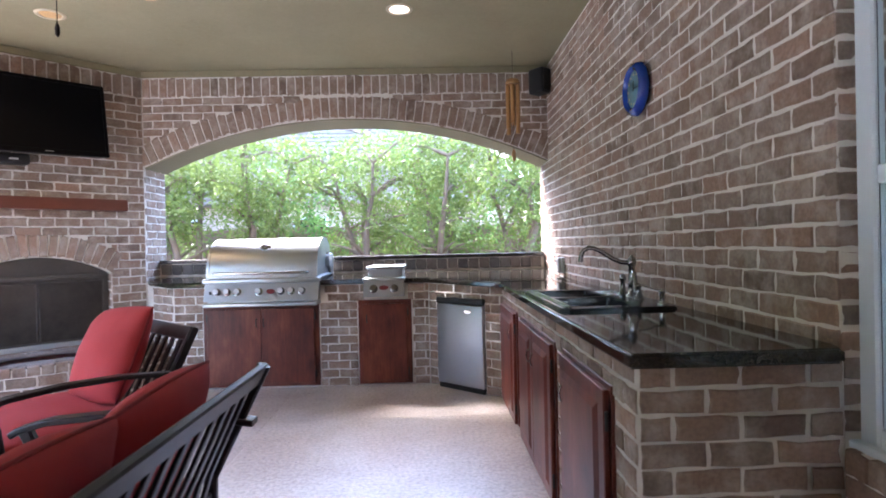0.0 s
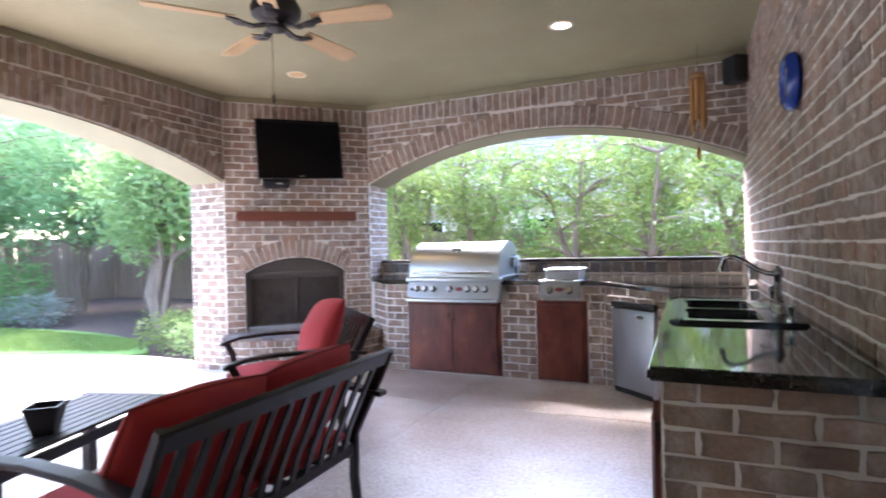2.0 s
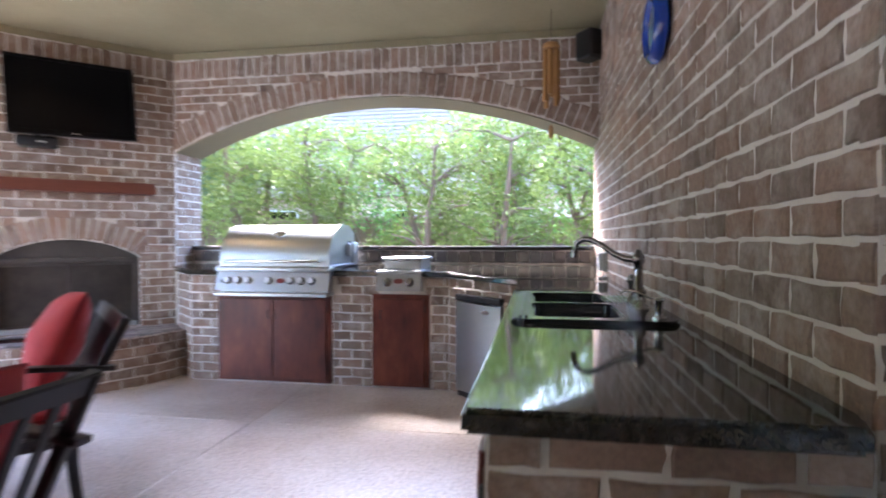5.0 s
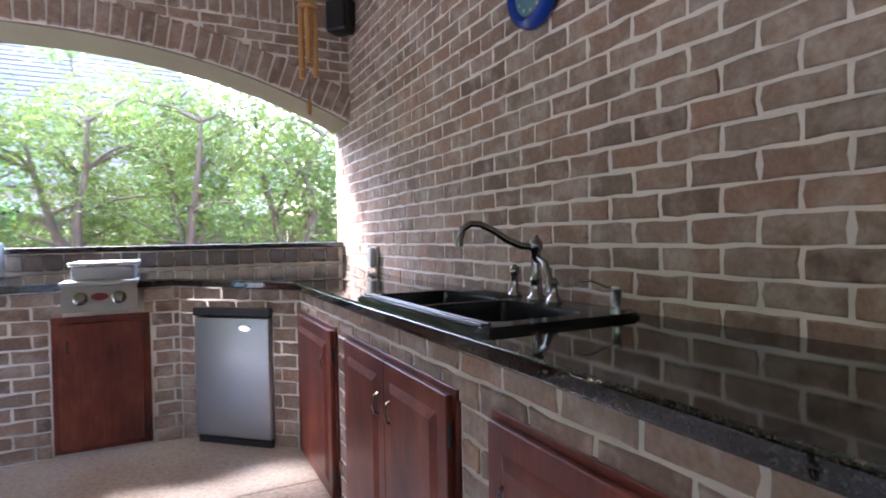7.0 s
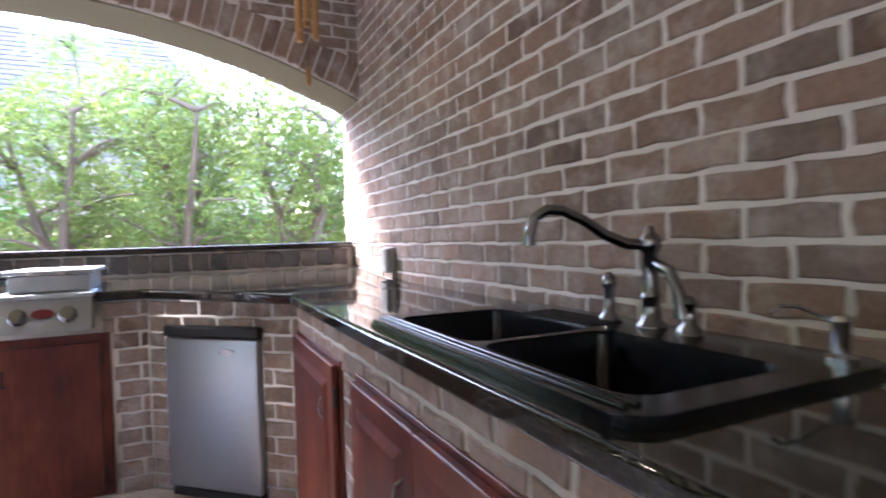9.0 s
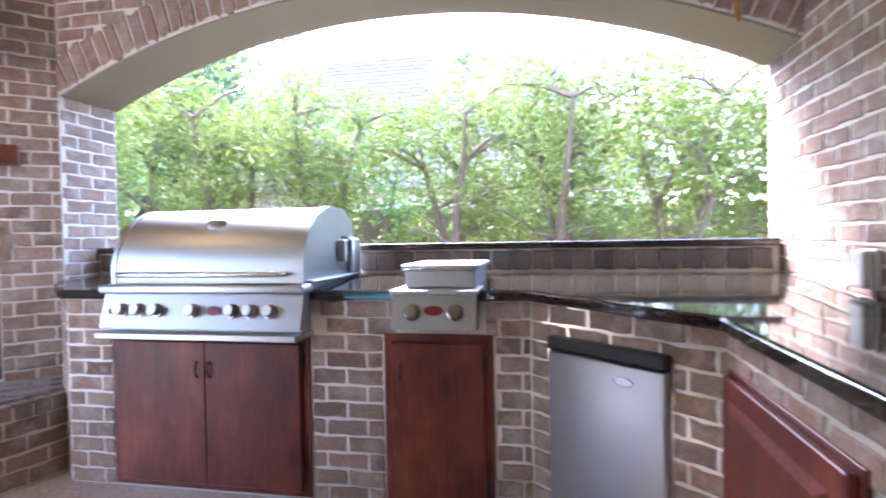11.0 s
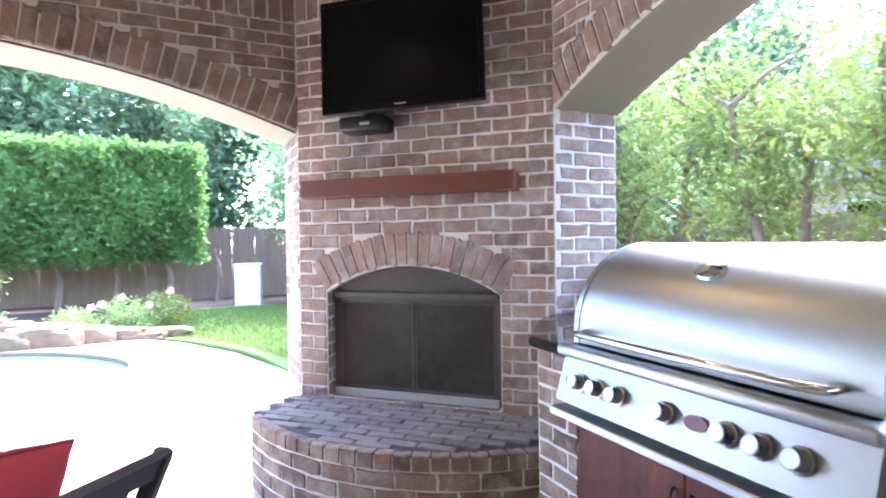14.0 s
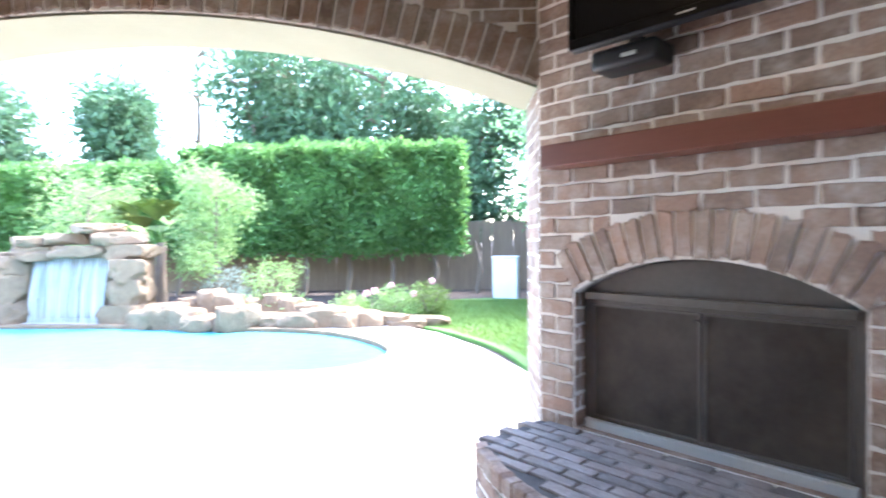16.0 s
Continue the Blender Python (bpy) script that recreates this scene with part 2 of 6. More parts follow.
def granite():
    m, n, l, b = material("black_granite", 0.055)
    place = n.new("ShaderNodeNewGeometry").outputs["Position"]
    cells = []
    for scale in (240, 460):
        v = n.new("ShaderNodeTexVoronoi")
        v.inputs["Scale"].default_value = scale
        l.new(place, v.inputs["Vector"])
        cells.append(v)
    r = ramp(n, [(0.0, (0.004, 0.005, 0.004)), (0.55, (0.012, 0.012, 0.010)), (0.65, (0.055, 0.047, 0.033)), (0.86, (0.12, 0.1, 0.072)), (1.0, (0.044, 0.042, 0.035))])
    l.new(cells[0].outputs["Color"], r.inputs[0])
    fleck = ramp(n, [(0.0, (0.004, 0.005, 0.005)), (0.8, (0.010, 0.010, 0.009)), (0.92, (0.12, 0.105, 0.08))])
    l.new(cells[1].outputs["Color"], fleck.inputs[0])
    l.new(mixed(n, l, r.outputs[0], fleck.outputs[0], 0.5), b.inputs["Base Color"])
    b.inputs["Specular IOR Level"].default_value = 0.75
    return m


def leaf_material(name, tones, through=0.48, gloss=0.45):
    m, n, l, b = material(name, gloss)
    r = ramp(n, tones)
    l.new(n.new("ShaderNodeNewGeometry").outputs["Random Per Island"], r.inputs[0])
    big = noise_node(n, l, 1.3, 3)
    col = mixed(n, l, r.outputs[0], tones[-1][1], big.outputs[0])
    l.new(col, b.inputs["Base Color"])
    t = n.new("ShaderNodeBsdfTranslucent")
    l.new(col, t.inputs[0])
    mix = n.new("ShaderNodeMixShader")
    mix.inputs[0].default_value = through
    l.new(b.outputs[0], mix.inputs[1]), l.new(t.outputs[0], mix.inputs[2])
    l.new(mix.outputs[0], n["Material Output"].inputs[0])
    return m


def water():
    m, n, l, b = material("pool_water", 0.3)
    big = noise_node(n, l, 5, 3)
    l.new(mixed(n, l, (0.04, 0.22, 0.27), (0.085, 0.30, 0.335), big.outputs[0]), b.inputs["Base Color"])
    bumped(n, l, b, big.outputs[0], 0.25, 0.02)
    return m


def glowing(name, colour, strength):
    m, n, l, b = material(name, 0.4)
    b.inputs["Base Color"].default_value = (*[0.3 * v for v in colour], 1)
    b.inputs["Emission Color"].default_value, b.inputs["Emission Strength"].default_value = (*colour, 1), strength
    return m


def pane_glass(name, tint=(0.9, 0.95, 0.95), rough=0.02):
    m, n, l, b = material(name, rough)
    b.inputs["Base Color"].default_value, b.inputs["Transmission Weight"].default_value = (*tint, 1), 1.0
    return m


GRANITE, WATER = granite(), water()
SCREEN.node_tree.nodes["Principled BSDF"].inputs["Specular IOR Level"].default_value = 0.07
BLACK_PLASTIC.node_tree.nodes["Principled BSDF"].inputs["Specular IOR Level"].default_value = 0.3
LEAF = leaf_material("leaf_green", [(0.0, (0.032, 0.066, 0.018)), (0.5, (0.10, 0.165, 0.038)), (1.0, (0.205, 0.28, 0.07))], 0.36, 0.5)
LEAF_DARK = leaf_material("leaf_dark", [(0.0, (0.03, 0.09, 0.026)), (0.5, (0.075, 0.185, 0.05)), (1.0, (0.155, 0.30, 0.085))])
LEAF_WOOD = leaf_material("leaf_woods", [(0.0, (0.026, 0.072, 0.036)), (0.5, (0.062, 0.14, 0.068)), (1.0, (0.125, 0.225, 0.115))], 0.4)
LEAF_FRESH = leaf_material("leaf_fresh", [(0.0, (0.06, 0.15, 0.06)), (0.5, (0.13, 0.27, 0.11)), (1.0, (0.24, 0.40, 0.19))])
LEAF_PALE = leaf_material("leaf_pale", [(0.0, (0.10, 0.20, 0.06)), (0.5, (0.18, 0.30, 0.10)), (1.0, (0.28, 0.40, 0.16))])
LEAF_BLUE = leaf_material("leaf_grey", [(0.0, (0.10, 0.14, 0.12)), (0.5, (0.17, 0.22, 0.19)), (1.0, (0.24, 0.29, 0.26))])
FALLS = leaf_material("falling_water", [(0.0, (0.16, 0.20, 0.21)), (0.5, (0.30, 0.35, 0.36)), (1.0, (0.6, 0.63, 0.64))], 0.4, 0.2)
FIRE_GLASS = grainy("sooty_glass", (0.012, 0.010, 0.009), (0.10, 0.084, 0.072), 0.3, 2.2, 14, 0.1, 0.001)
FIRE_GLASS.node_tree.nodes["Principled BSDF"].inputs["Specular IOR Level"].default_value = 0.18
WINDOW_GLASS = pane_glass("window_glass")


# ---- helpers for shapes ----
def mesh_of(name, bm, mats, smooth=False):
    me = bpy.data.meshes.new(name)
    bm.to_mesh(me)
    bm.free()
    for m in mats if isinstance(mats, (list, tuple)) else [mats]:
        me.materials.append(m)
    if smooth:
        me.polygons.foreach_set("use_smooth", [True] * len(me.polygons))
        me.set_sharp_from_angle(angle=radians(52))
    return me


def part(name, bm, mat, parent=None, label="", at=None, smooth=False):
    ob = new(name, mesh_of(name, bm, mat, smooth))
    if parent is not None:
        ob.parent = parent
    if at is not None:
        ob.matrix_basis = at
    if label:
        ob["label"] = label
    return ob


def thing(name, label, category, at=None, group="", kind=""):
    ob = new(name)
    ob.empty_display_size = 0.1
    if at is not None:
        ob.matrix_basis = at
    return tagged(ob, label, category, group, kind)


def structure(name, bm, mat, label, category, smooth=False):
    return tagged(part(name, bm, mat, smooth=smooth), label, category, kind="structure")


def box(x0, x1, y0, y1, z0, z1, bevel=0.0, segments=1, bm=None):
    own = bmesh.new()
    bmesh.ops.create_cube(own, size=1)
    for v in own.verts:
        v.co = Vector(((x0 + x1) / 2 + v.co.x * (x1 - x0), (y0 + y1) / 2 + v.co.y * (y1 - y0), (z0 + z1) / 2 + v.co.z * (z1 - z0)))
    if bevel:
        bmesh.ops.bevel(own, geom=own.edges[:], offset=bevel, segments=segments, affect="EDGES", profile=0.5)
    return joined(bm, own)


def joined(bm, own):
    if bm is None:
        return own
    me = bpy.data.meshes.new("joined")
    own.to_mesh(me)
    own.free()
    bm.from_mesh(me)
    bpy.data.meshes.remove(me)
    return bm


def moved(bm, m):
    bmesh.ops.transform(bm, matrix=m, verts=bm.verts)
    return bm


def rod(a, b, r0, r1=None, n=12, bm=None):
    """A round rod from a to b."""
    a, b = Vector(a), Vector(b)
    own = bmesh.new()
    bmesh.ops.create_cone(own, cap_ends=True, segments=n, radius1=r0, radius2=r0 if r1 is None else r1, depth=(b - a).length)
    moved(own, Matrix.Translation((a + b) / 2) @ (b - a).to_track_quat("Z", "Y").to_matrix().to_4x4())
    return joined(bm, own)


def tube(points, radii, n=8, bm=None, flat=1.0):
    """A bent, tapering tube along points; flat squeezes its section."""
    own = bmesh.new()
    points = [Vector(p) for p in points]
    if not isinstance(radii, (list, tuple)):
        radii = [radii] * len(points)
    rings = []
    side = None
    for i, p in enumerate(points):
        d = (points[min(i + 1, len(points) - 1)] - points[max(i - 1, 0)]).normalized()
        if side is None:
            side = d.orthogonal().normalized() if abs(d.z) > 0.9 else d.cross(Vector((0, 0, 1))).normalized()
        side = (side - d * side.dot(d)).normalized()
        up = d.cross(side)
        rings.append([own.verts.new(p + (side * math.cos(a) + up * math.sin(a) * flat) * radii[i]) for a in (2 * math.pi * k / n for k in range(n))])
    for r0, r1 in zip(rings, rings[1:]):
        for k in range(n):
            own.faces.new((r0[k], r0[(k + 1) % n], r1[(k + 1) % n], r1[k]))
    own.faces.new(rings[0][::-1]), own.faces.new(rings[-1])
    bmesh.ops.recalc_face_normals(own, faces=own.faces)
    return joined(bm, own)


def bar(points, width, thick, across=(0, 0, 1), bm=None, bevel=0.0):
    """A flat bar swept along points: width lies along across."""
    own = bmesh.new()
    points = [Vector(p) for p in points]
    across = Vector(across).normalized()
    rings = []
    for i, p in enumerate(points):
        d = (points[min(i + 1, len(points) - 1)] - points[max(i - 1, 0)]).normalized()
        a = (across - d * across.dot(d)).normalized()
        t = d.cross(a)
        c = min(width, thick) * 0.22
        w, h = width / 2, thick / 2
        rings.append([own.verts.new(p + a * x + t * y) for x, y in ((-w + c, -h), (w - c, -h), (w, -h + c), (w, h - c), (w - c, h), (-w + c, h), (-w, h - c), (-w, -h + c))])
    for r0, r1 in zip(rings, rings[1:]):
        for k in range(8):
            own.faces.new((r0[k], r0[(k + 1) % 8], r1[(k + 1) % 8], r1[k]))
    own.faces.new(rings[0][::-1]), own.faces.new(rings[-1])
    bmesh.ops.recalc_face_normals(own, faces=own.faces)
    return joined(bm, own)


def lathe(profile, n=32, bm=None):
    """Turned about z: (radius, z) from the bottom up."""
    own = bmesh.new()
    rings = [[own.verts.new((r * math.cos(2 * math.pi * k / n), r * math.sin(2 * math.pi * k / n), z)) for k in range(n)] for r, z in profile]
    for r0, r1 in zip(rings, rings[1:]):
        for k in range(n):
            own.faces.new((r0[k], r0[(k + 1) % n], r1[(k + 1) % n], r1[k]))
    own.faces.new(rings[0][::-1]), own.faces.new(rings[-1])
    return joined(bm, own)


def prism(poly, z0, z1, bm=None, bevel=0.0):
    """An upright prism on a plan."""
    own = bmesh.new()
    f = own.faces.new([own.verts.new((x, y, z0)) for x, y in poly])
    r = bmesh.ops.extrude_face_region(own, geom=[f])
    for v in r["geom"]:
        if isinstance(v, bmesh.types.BMVert):
            v.co.z = z1
    bmesh.ops.recalc_face_normals(own, faces=own.faces)
    if bevel:
        bmesh.ops.bevel(own, geom=[e for e in own.edges if len(e.link_faces) == 2 and e.calc_face_angle(0) > 0.5], offset=bevel, segments=2, affect="EDGES")
    return joined(bm, own)


def flat_shape(outlines, z0, z1, bm=None):
    """A slab with holes: the first outline is the edge, the others are cut out of it."""
    cu = bpy.data.curves.new("outline", "CURVE")
    cu.dimensions, cu.fill_mode, cu.extrude = "2D", "BOTH", (z1 - z0) / 2
    for pts in outlines:
        s = cu.splines.new("POLY")
        s.points.add(len(pts) - 1)
        for q, (x, y) in zip(s.points, pts):
            q.co = (x, y, 0, 1)
        s.use_cyclic_u = True
    ob = bpy.data.objects.new("outline", cu)
    scene.collection.objects.link(ob)
    me = bpy.data.meshes.new_from_object(ob)
    own = bmesh.new()
    own.from_mesh(me)
    bpy.data.objects.remove(ob), bpy.data.meshes.remove(me), bpy.data.curves.remove(cu)
    bmesh.ops.remove_doubles(own, verts=own.verts, dist=0.0004)
    moved(own, Matrix.Translation((0, 0, (z0 + z1) / 2)))
    return joined(bm, own)


def basis(origin, u, normal):
    """Wall axes: x along the wall, y out of it towards the room, z up."""
    u, normal = Vector(u).normalized(), Vector(normal).normalized()
    m = Matrix.Identity(4)
    m.col[0][:3], m.col[1][:3], m.col[2][:3], m.col[3][:3] = u, normal, (0, 0, 1), origin
    return m


def smooth_curve(points, n=6):
    """A closed outline made rounder."""
    out = []
    k = len(points)
    for i in range(k):
        p0, p1, p2, p3 = (Vector(points[(i + j - 1) % k]) for j in range(4))
        for s in range(n):
            t = s / n
            out.append(tuple(0.5 * (2 * p1 + (p2 - p0) * t + (2 * p0 - 5 * p1 + 4 * p2 - p3) * t * t + (3 * p1 - p0 - 3 * p2 + p3) * t ** 3)))
    return out


# ---- brickwork ----
def brick_mesh(name, length, depth, height, mat, seed):
    """A tumbled brick: an uneven rim of ten points, a worn chamfer and a slightly bowed face."""
    r = random.Random(seed)
    bm = bmesh.new()
    l, h, y0, y1 = length / 2, height / 2, -depth / 2, depth / 2
    rim = [(-l, -h), (-l * 0.35, -h), (l * 0.35, -h), (l, -h), (l, 0), (l, h), (l * 0.35, h), (-l * 0.35, h), (-l, h), (-l, 0)]
    back, edge, face = [], [], []
    for x, z in rim:
        k = Vector((x / l, 0, z / h)).normalized()
        o = r.uniform(-0.0050, 0.0034)
        back.append(bm.verts.new((x + k.x * o, y0, z + k.z * o)))
        edge.append(bm.verts.new((x + k.x * o, y1 - r.uniform(0.003, 0.006), z + k.z * o)))
        c = r.uniform(0.003, 0.0065)
        face.append(bm.verts.new((x + k.x * (o - c) + r.uniform(-0.002, 0.002), y1 + r.uniform(-0.0015, 0.0015), z + k.z * (o - c))))
    for a, q in ((back, edge), (edge, face)):
        for n in range(10):
            bm.faces.new((a[n], a[(n + 1) % 10], q[(n + 1) % 10], q[n]))
    bm.faces.new(face)
    bmesh.ops.recalc_face_normals(bm, faces=bm.faces)
    return mesh_of(name, bm, mat)


BRICK_SIZE = (MODULE - JOINT, 0.05, COURSE - JOINT)
BRICK_MESHES = [brick_mesh("brick", *BRICK_SIZE, BRICK, s) for s in range(12)]
SLATE_MESHES = [brick_mesh("hearth_brick", *BRICK_SIZE, SLATE_BRICK, s + 10) for s in range(4)]
WORK = []


def lay(parent, frame_m, bricks, parts=300, meshes=None):
    """Notes bricks to lay on a wall: each is (u, z, length, height, tilt, proud) on the wall's axes."""
    WORK.append((parent, frame_m, bricks, parts, meshes or BRICK_MESHES))


def lay_all():
    for parent, fm, bricks, parts, meshes in WORK:
        nearest = sorted(range(len(bricks)), key=lambda i: abs(bricks[i][1] - 1.25))
        chosen = set(nearest[:parts])
        rest = []
        for i, (u, z, length, height, tilt, proud) in enumerate(bricks):
            m = fm @ Matrix.Translation((u + rng.uniform(-0.001, 0.001), proud * 0.5 - 0.025 + rng.uniform(-0.0012, 0.002), z)) @ Matrix.Rotation(tilt, 4, "Y")
            m = m @ Matrix.Diagonal((length / BRICK_SIZE[0], 1, height / BRICK_SIZE[2], 1))
            me = meshes[rng.randrange(len(meshes))]
            if i in chosen:
                ob = new("brick", me)
                ob.parent = parent
                ob.matrix_basis = m
            else:
                rest.append((me, m))
        if rest:
            verts, faces = [], []
            for me, m in rest:
                k = len(verts)
                verts += [tuple(m @ v.co) for v in me.vertices]
                faces += [[k + i for i in p.vertices] for p in me.polygons]
            me = bpy.data.meshes.new("brickwork")
            me.from_pydata(verts, [], faces)
            me.materials.append(meshes[0].materials[0])
            ob = new("brickwork", me)
            ob.parent = parent
            tagged(ob, kind="stuff")


def running(u0, u1, z0, z1, spans=None, proud=0.009, shift=0.0, module=MODULE, course=COURSE):
    """Running bond; spans(z) gives the stretches of wall at that height."""
    out = []
    rows = max(1, round((z1 - z0) / course))
    step = (z1 - z0) / rows
    for k in range(rows):
        z = z0 + (k + 0.5) * step
        for a, b in spans(z) if spans else [(u0, u1)]:
            a, b = max(a, u0), min(b, u1)
            u = u0 - module + shift + (module / 2 if k % 2 else 0)
            while u < b:
                p, q = max(u, a), min(u + module, b)
                if q - p > 0.03:
                    out.append(((p + q) / 2, z, q - p - JOINT * 1.1, step - JOINT * 0.85, rng.gauss(0, 0.004), proud))
                u += module
    return out


def soldiers(u0, u1, z0, z1, proud=0.011):
    n = round((u1 - u0) / SOLDIER)
    w = (u1 - u0) / n
    return [(u0 + (k + 0.5) * w, (z0 + z1) / 2, w - JOINT, z1 - z0 - JOINT, rng.gauss(0, 0.006), proud) for k in range(n)]


class Arch:
    """A segmental arch in a wall's plane."""

    def __init__(self, mid, half, spring, rise, ring):
        self.mid, self.half, self.spring, self.ring = mid, half, spring, ring
        self.r = (half ** 2 + rise ** 2) / (2 * rise)
        self.cz = spring + rise - self.r
        self.a = math.asin(half / self.r)

    def line(self, n=28, extra=0.0):
        return [(self.mid + (self.r + extra) * math.sin(a), self.cz + (self.r + extra) * math.cos(a)) for a in (-self.a + 2 * self.a * k / n for k in range(n + 1))]

    def voussoirs(self, proud=0.014, inset=0.0, width=SOLDIER):
        n = round(2 * self.a * (self.r + self.ring / 2) / width)
        out = []
        for k in range(n):
            a = -self.a + 2 * self.a * (k + 0.5) / n
            r = self.r + self.ring / 2 + inset
            out.append((self.mid + r * math.sin(a), self.cz + r * math.cos(a), 2 * self.a * r / n - JOINT, self.ring - JOINT, a, proud))
        return out

    def outside(self, u0, u1):
        def spans(z):
            r = self.r + self.ring
            d = z - self.cz
            if d >= r:
                return [(u0, u1)]
            h = math.sqrt(max(0.0, r * r - (d + COURSE * 0.08) ** 2))
            return [(u0, self.mid - h), (self.mid + h, u1)]
        return spans


def wall_slab(fm, poly, thick, mat, holes=()):
    """A slab in a wall's plane, its face at the wall's face, cut by holes."""
    bm = flat_shape([poly, *holes], -thick, 0.0)
    turn = Matrix(((1, 0, 0, 0), (0, 0, 1, 0), (0, 1, 0, 0), (0, 0, 0, 1)))
    moved(bm, fm @ turn)
    bmesh.ops.recalc_face_normals(bm, faces=bm.faces)
    return bm


# ---- the setting ----
# floor of four pours with sawn joints between them
def floor_piece(name, x0, x1, y0, y1, parent):
    part(name, box(x0, x1, y0, y1, -0.12, 0.0, 0.003), CONCRETE, parent)


floor = structure("floor", box(-4.1, 2.2, -2.8, 6.4, -0.20, -0.0035), MORTAR, "concrete patio slab with a worn salt finish", "floor")
JX, JY, G = -0.92, 4.43, 0.0025
for x0, x1, y0, y1 in ((-4.0, JX - G, -2.8, JY - G), (JX + G, 2.2, -2.8, JY - G), (-4.0, JX - G, JY + G, 6.3), (JX + G, 2.2, JY + G, 6.3)):
    floor_piece("slab", x0, x1, y0, y1, floor)

# right wall, of brick, with a window beyond its end
R_M = basis((XR, 2.10, 0), (0, 1, 0), (-1, 0, 0))
wall_right = structure("wall_right", box(XR, XR + 0.3, 2.10, 6.18, 0, CEIL), MORTAR, "brown tumbled brick wall with pale mortar", "wall")
lay(wall_right, R_M, running(-0.006, 4.08, -0.0131, 2.869, proud=0.009, module=0.189, course=0.0739, shift=0.1005), 300)
R_END = basis((XR + 0.3, 2.10, 0), (-1, 0, 0), (0, -1, 0))
lay(wall_right, R_END, running(0.0, 0.309, 0.652, 2.869, proud=0.006, module=0.189, course=0.0739, shift=0.117), 60)
WIN0, WIN1, SILL, HEAD = 0.45, 2.10, 0.62, 2.35
wall_window = structure("wall_window", wall_slab(basis((XR, -2.8, 0), (0, 1, 0), (-1, 0, 0)), [(0, 0), (4.90, 0), (4.90, CEIL), (0, CEIL)], 0.3, MORTAR, [[(WIN0 + 2.8, SILL), (4.899, SILL), (4.899, HEAD), (WIN0 + 2.8, HEAD)]]), MORTAR, "brick house wall below and beside a window", "wall")
W_M = basis((XR, -2.8, 0), (0, 1, 0), (-1, 0, 0))
lay(wall_window, W_M, running(0, 4.90, 0, SILL - 0.07, proud=0.009, module=0.189, course=0.0755), 100)
lay(wall_window, W_M, [(WIN0 + 2.8 + 0.04 + k * 0.0815, SILL - 0.035, 0.07, 0.068, 0, 0.03) for k in range(20)], 30)
window_1 = thing("window_1", "pale blue-white vinyl window with dark panes in brick", "window", kind="structure")
wf = box(XR + 0.045, XR + 0.085, 2.03, 2.095, SILL, HEAD, 0.006)
for y0, y1, z0, z1 in ((WIN0, 0.52, SILL, HEAD), (0.52, 2.03, SILL, SILL + 0.07), (0.52, 2.03, HEAD - 0.07, HEAD), (0.52, 2.03, 1.345, 1.395)):
    box(XR + 0.05, XR + 0.082, y0, y1, z0, z1, 0.005, bm=wf)
part("window_frame", wf, VINYL, window_1)
for z0, z1 in ((SILL + 0.07, 1.345), (1.395, HEAD - 0.07)):
    ob = part("pane", box(XR + 0.058, XR + 0.064, 0.52, 2.03, z0, z1), WINDOW_GLASS, window_1)
    ob.visible_shadow = False
part("window_sill", box(XR + 0.012, XR + 0.045, WIN0, 2.095, SILL - 0.005, SILL + 0.02, 0.004), VINYL, window_1)
structure("room_behind_window", box(XR + 1.5, XR + 1.6, -2.8, 3.0, 0, CEIL), STUCCO, "plain wall of the room behind the window", "wall")

# back wall over the arched opening
B_M = basis((CORNER_A.x, YB, 0), (1, 0, 0), (0, -1, 0))
BL = XR - CORNER_A.x
back_arch = Arch(BL / 2, BL / 2 - 0.002, SPRING, 0.43, 0.205)
wall_back = structure("wall_back", wall_slab(B_M, [(0, SPRING)] + back_arch.line()[1:-1] + [(BL, SPRING), (BL, CEIL), (0, CEIL)], YBO - YB, MORTAR), MORTAR, "brick wall over a wide segmental arch", "wall")
lay(wall_back, B_M, running(0, BL, SPRING, 2.635, back_arch.outside(0, BL)))
lay(wall_back, B_M, soldiers(0, BL, 2.635, BRICK_TOP))
lay(wall_back, B_M, back_arch.voussoirs())


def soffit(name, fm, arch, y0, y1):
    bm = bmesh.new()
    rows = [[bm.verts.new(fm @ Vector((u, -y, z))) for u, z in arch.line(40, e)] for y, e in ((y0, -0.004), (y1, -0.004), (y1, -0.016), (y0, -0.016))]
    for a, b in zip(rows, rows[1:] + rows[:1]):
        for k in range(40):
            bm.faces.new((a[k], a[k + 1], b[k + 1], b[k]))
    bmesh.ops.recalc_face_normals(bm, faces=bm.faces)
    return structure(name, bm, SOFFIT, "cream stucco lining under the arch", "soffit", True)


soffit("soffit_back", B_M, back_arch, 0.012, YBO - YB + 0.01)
# jamb beside the back opening
J_M = basis((CORNER_A.x, YBO, 0), (0, -1, 0), (1, 0, 0))
jamb_back = structure("jamb_back", box(CORNER_A.x - 0.12, CORNER_A.x, YB, YBO, 0, SPRING - 0.002), MORTAR, "brick side of the back opening", "wall")
lay(jamb_back, J_M, running(0.0, 0.40, 0.0, SPRING - 0.004, proud=0.007))

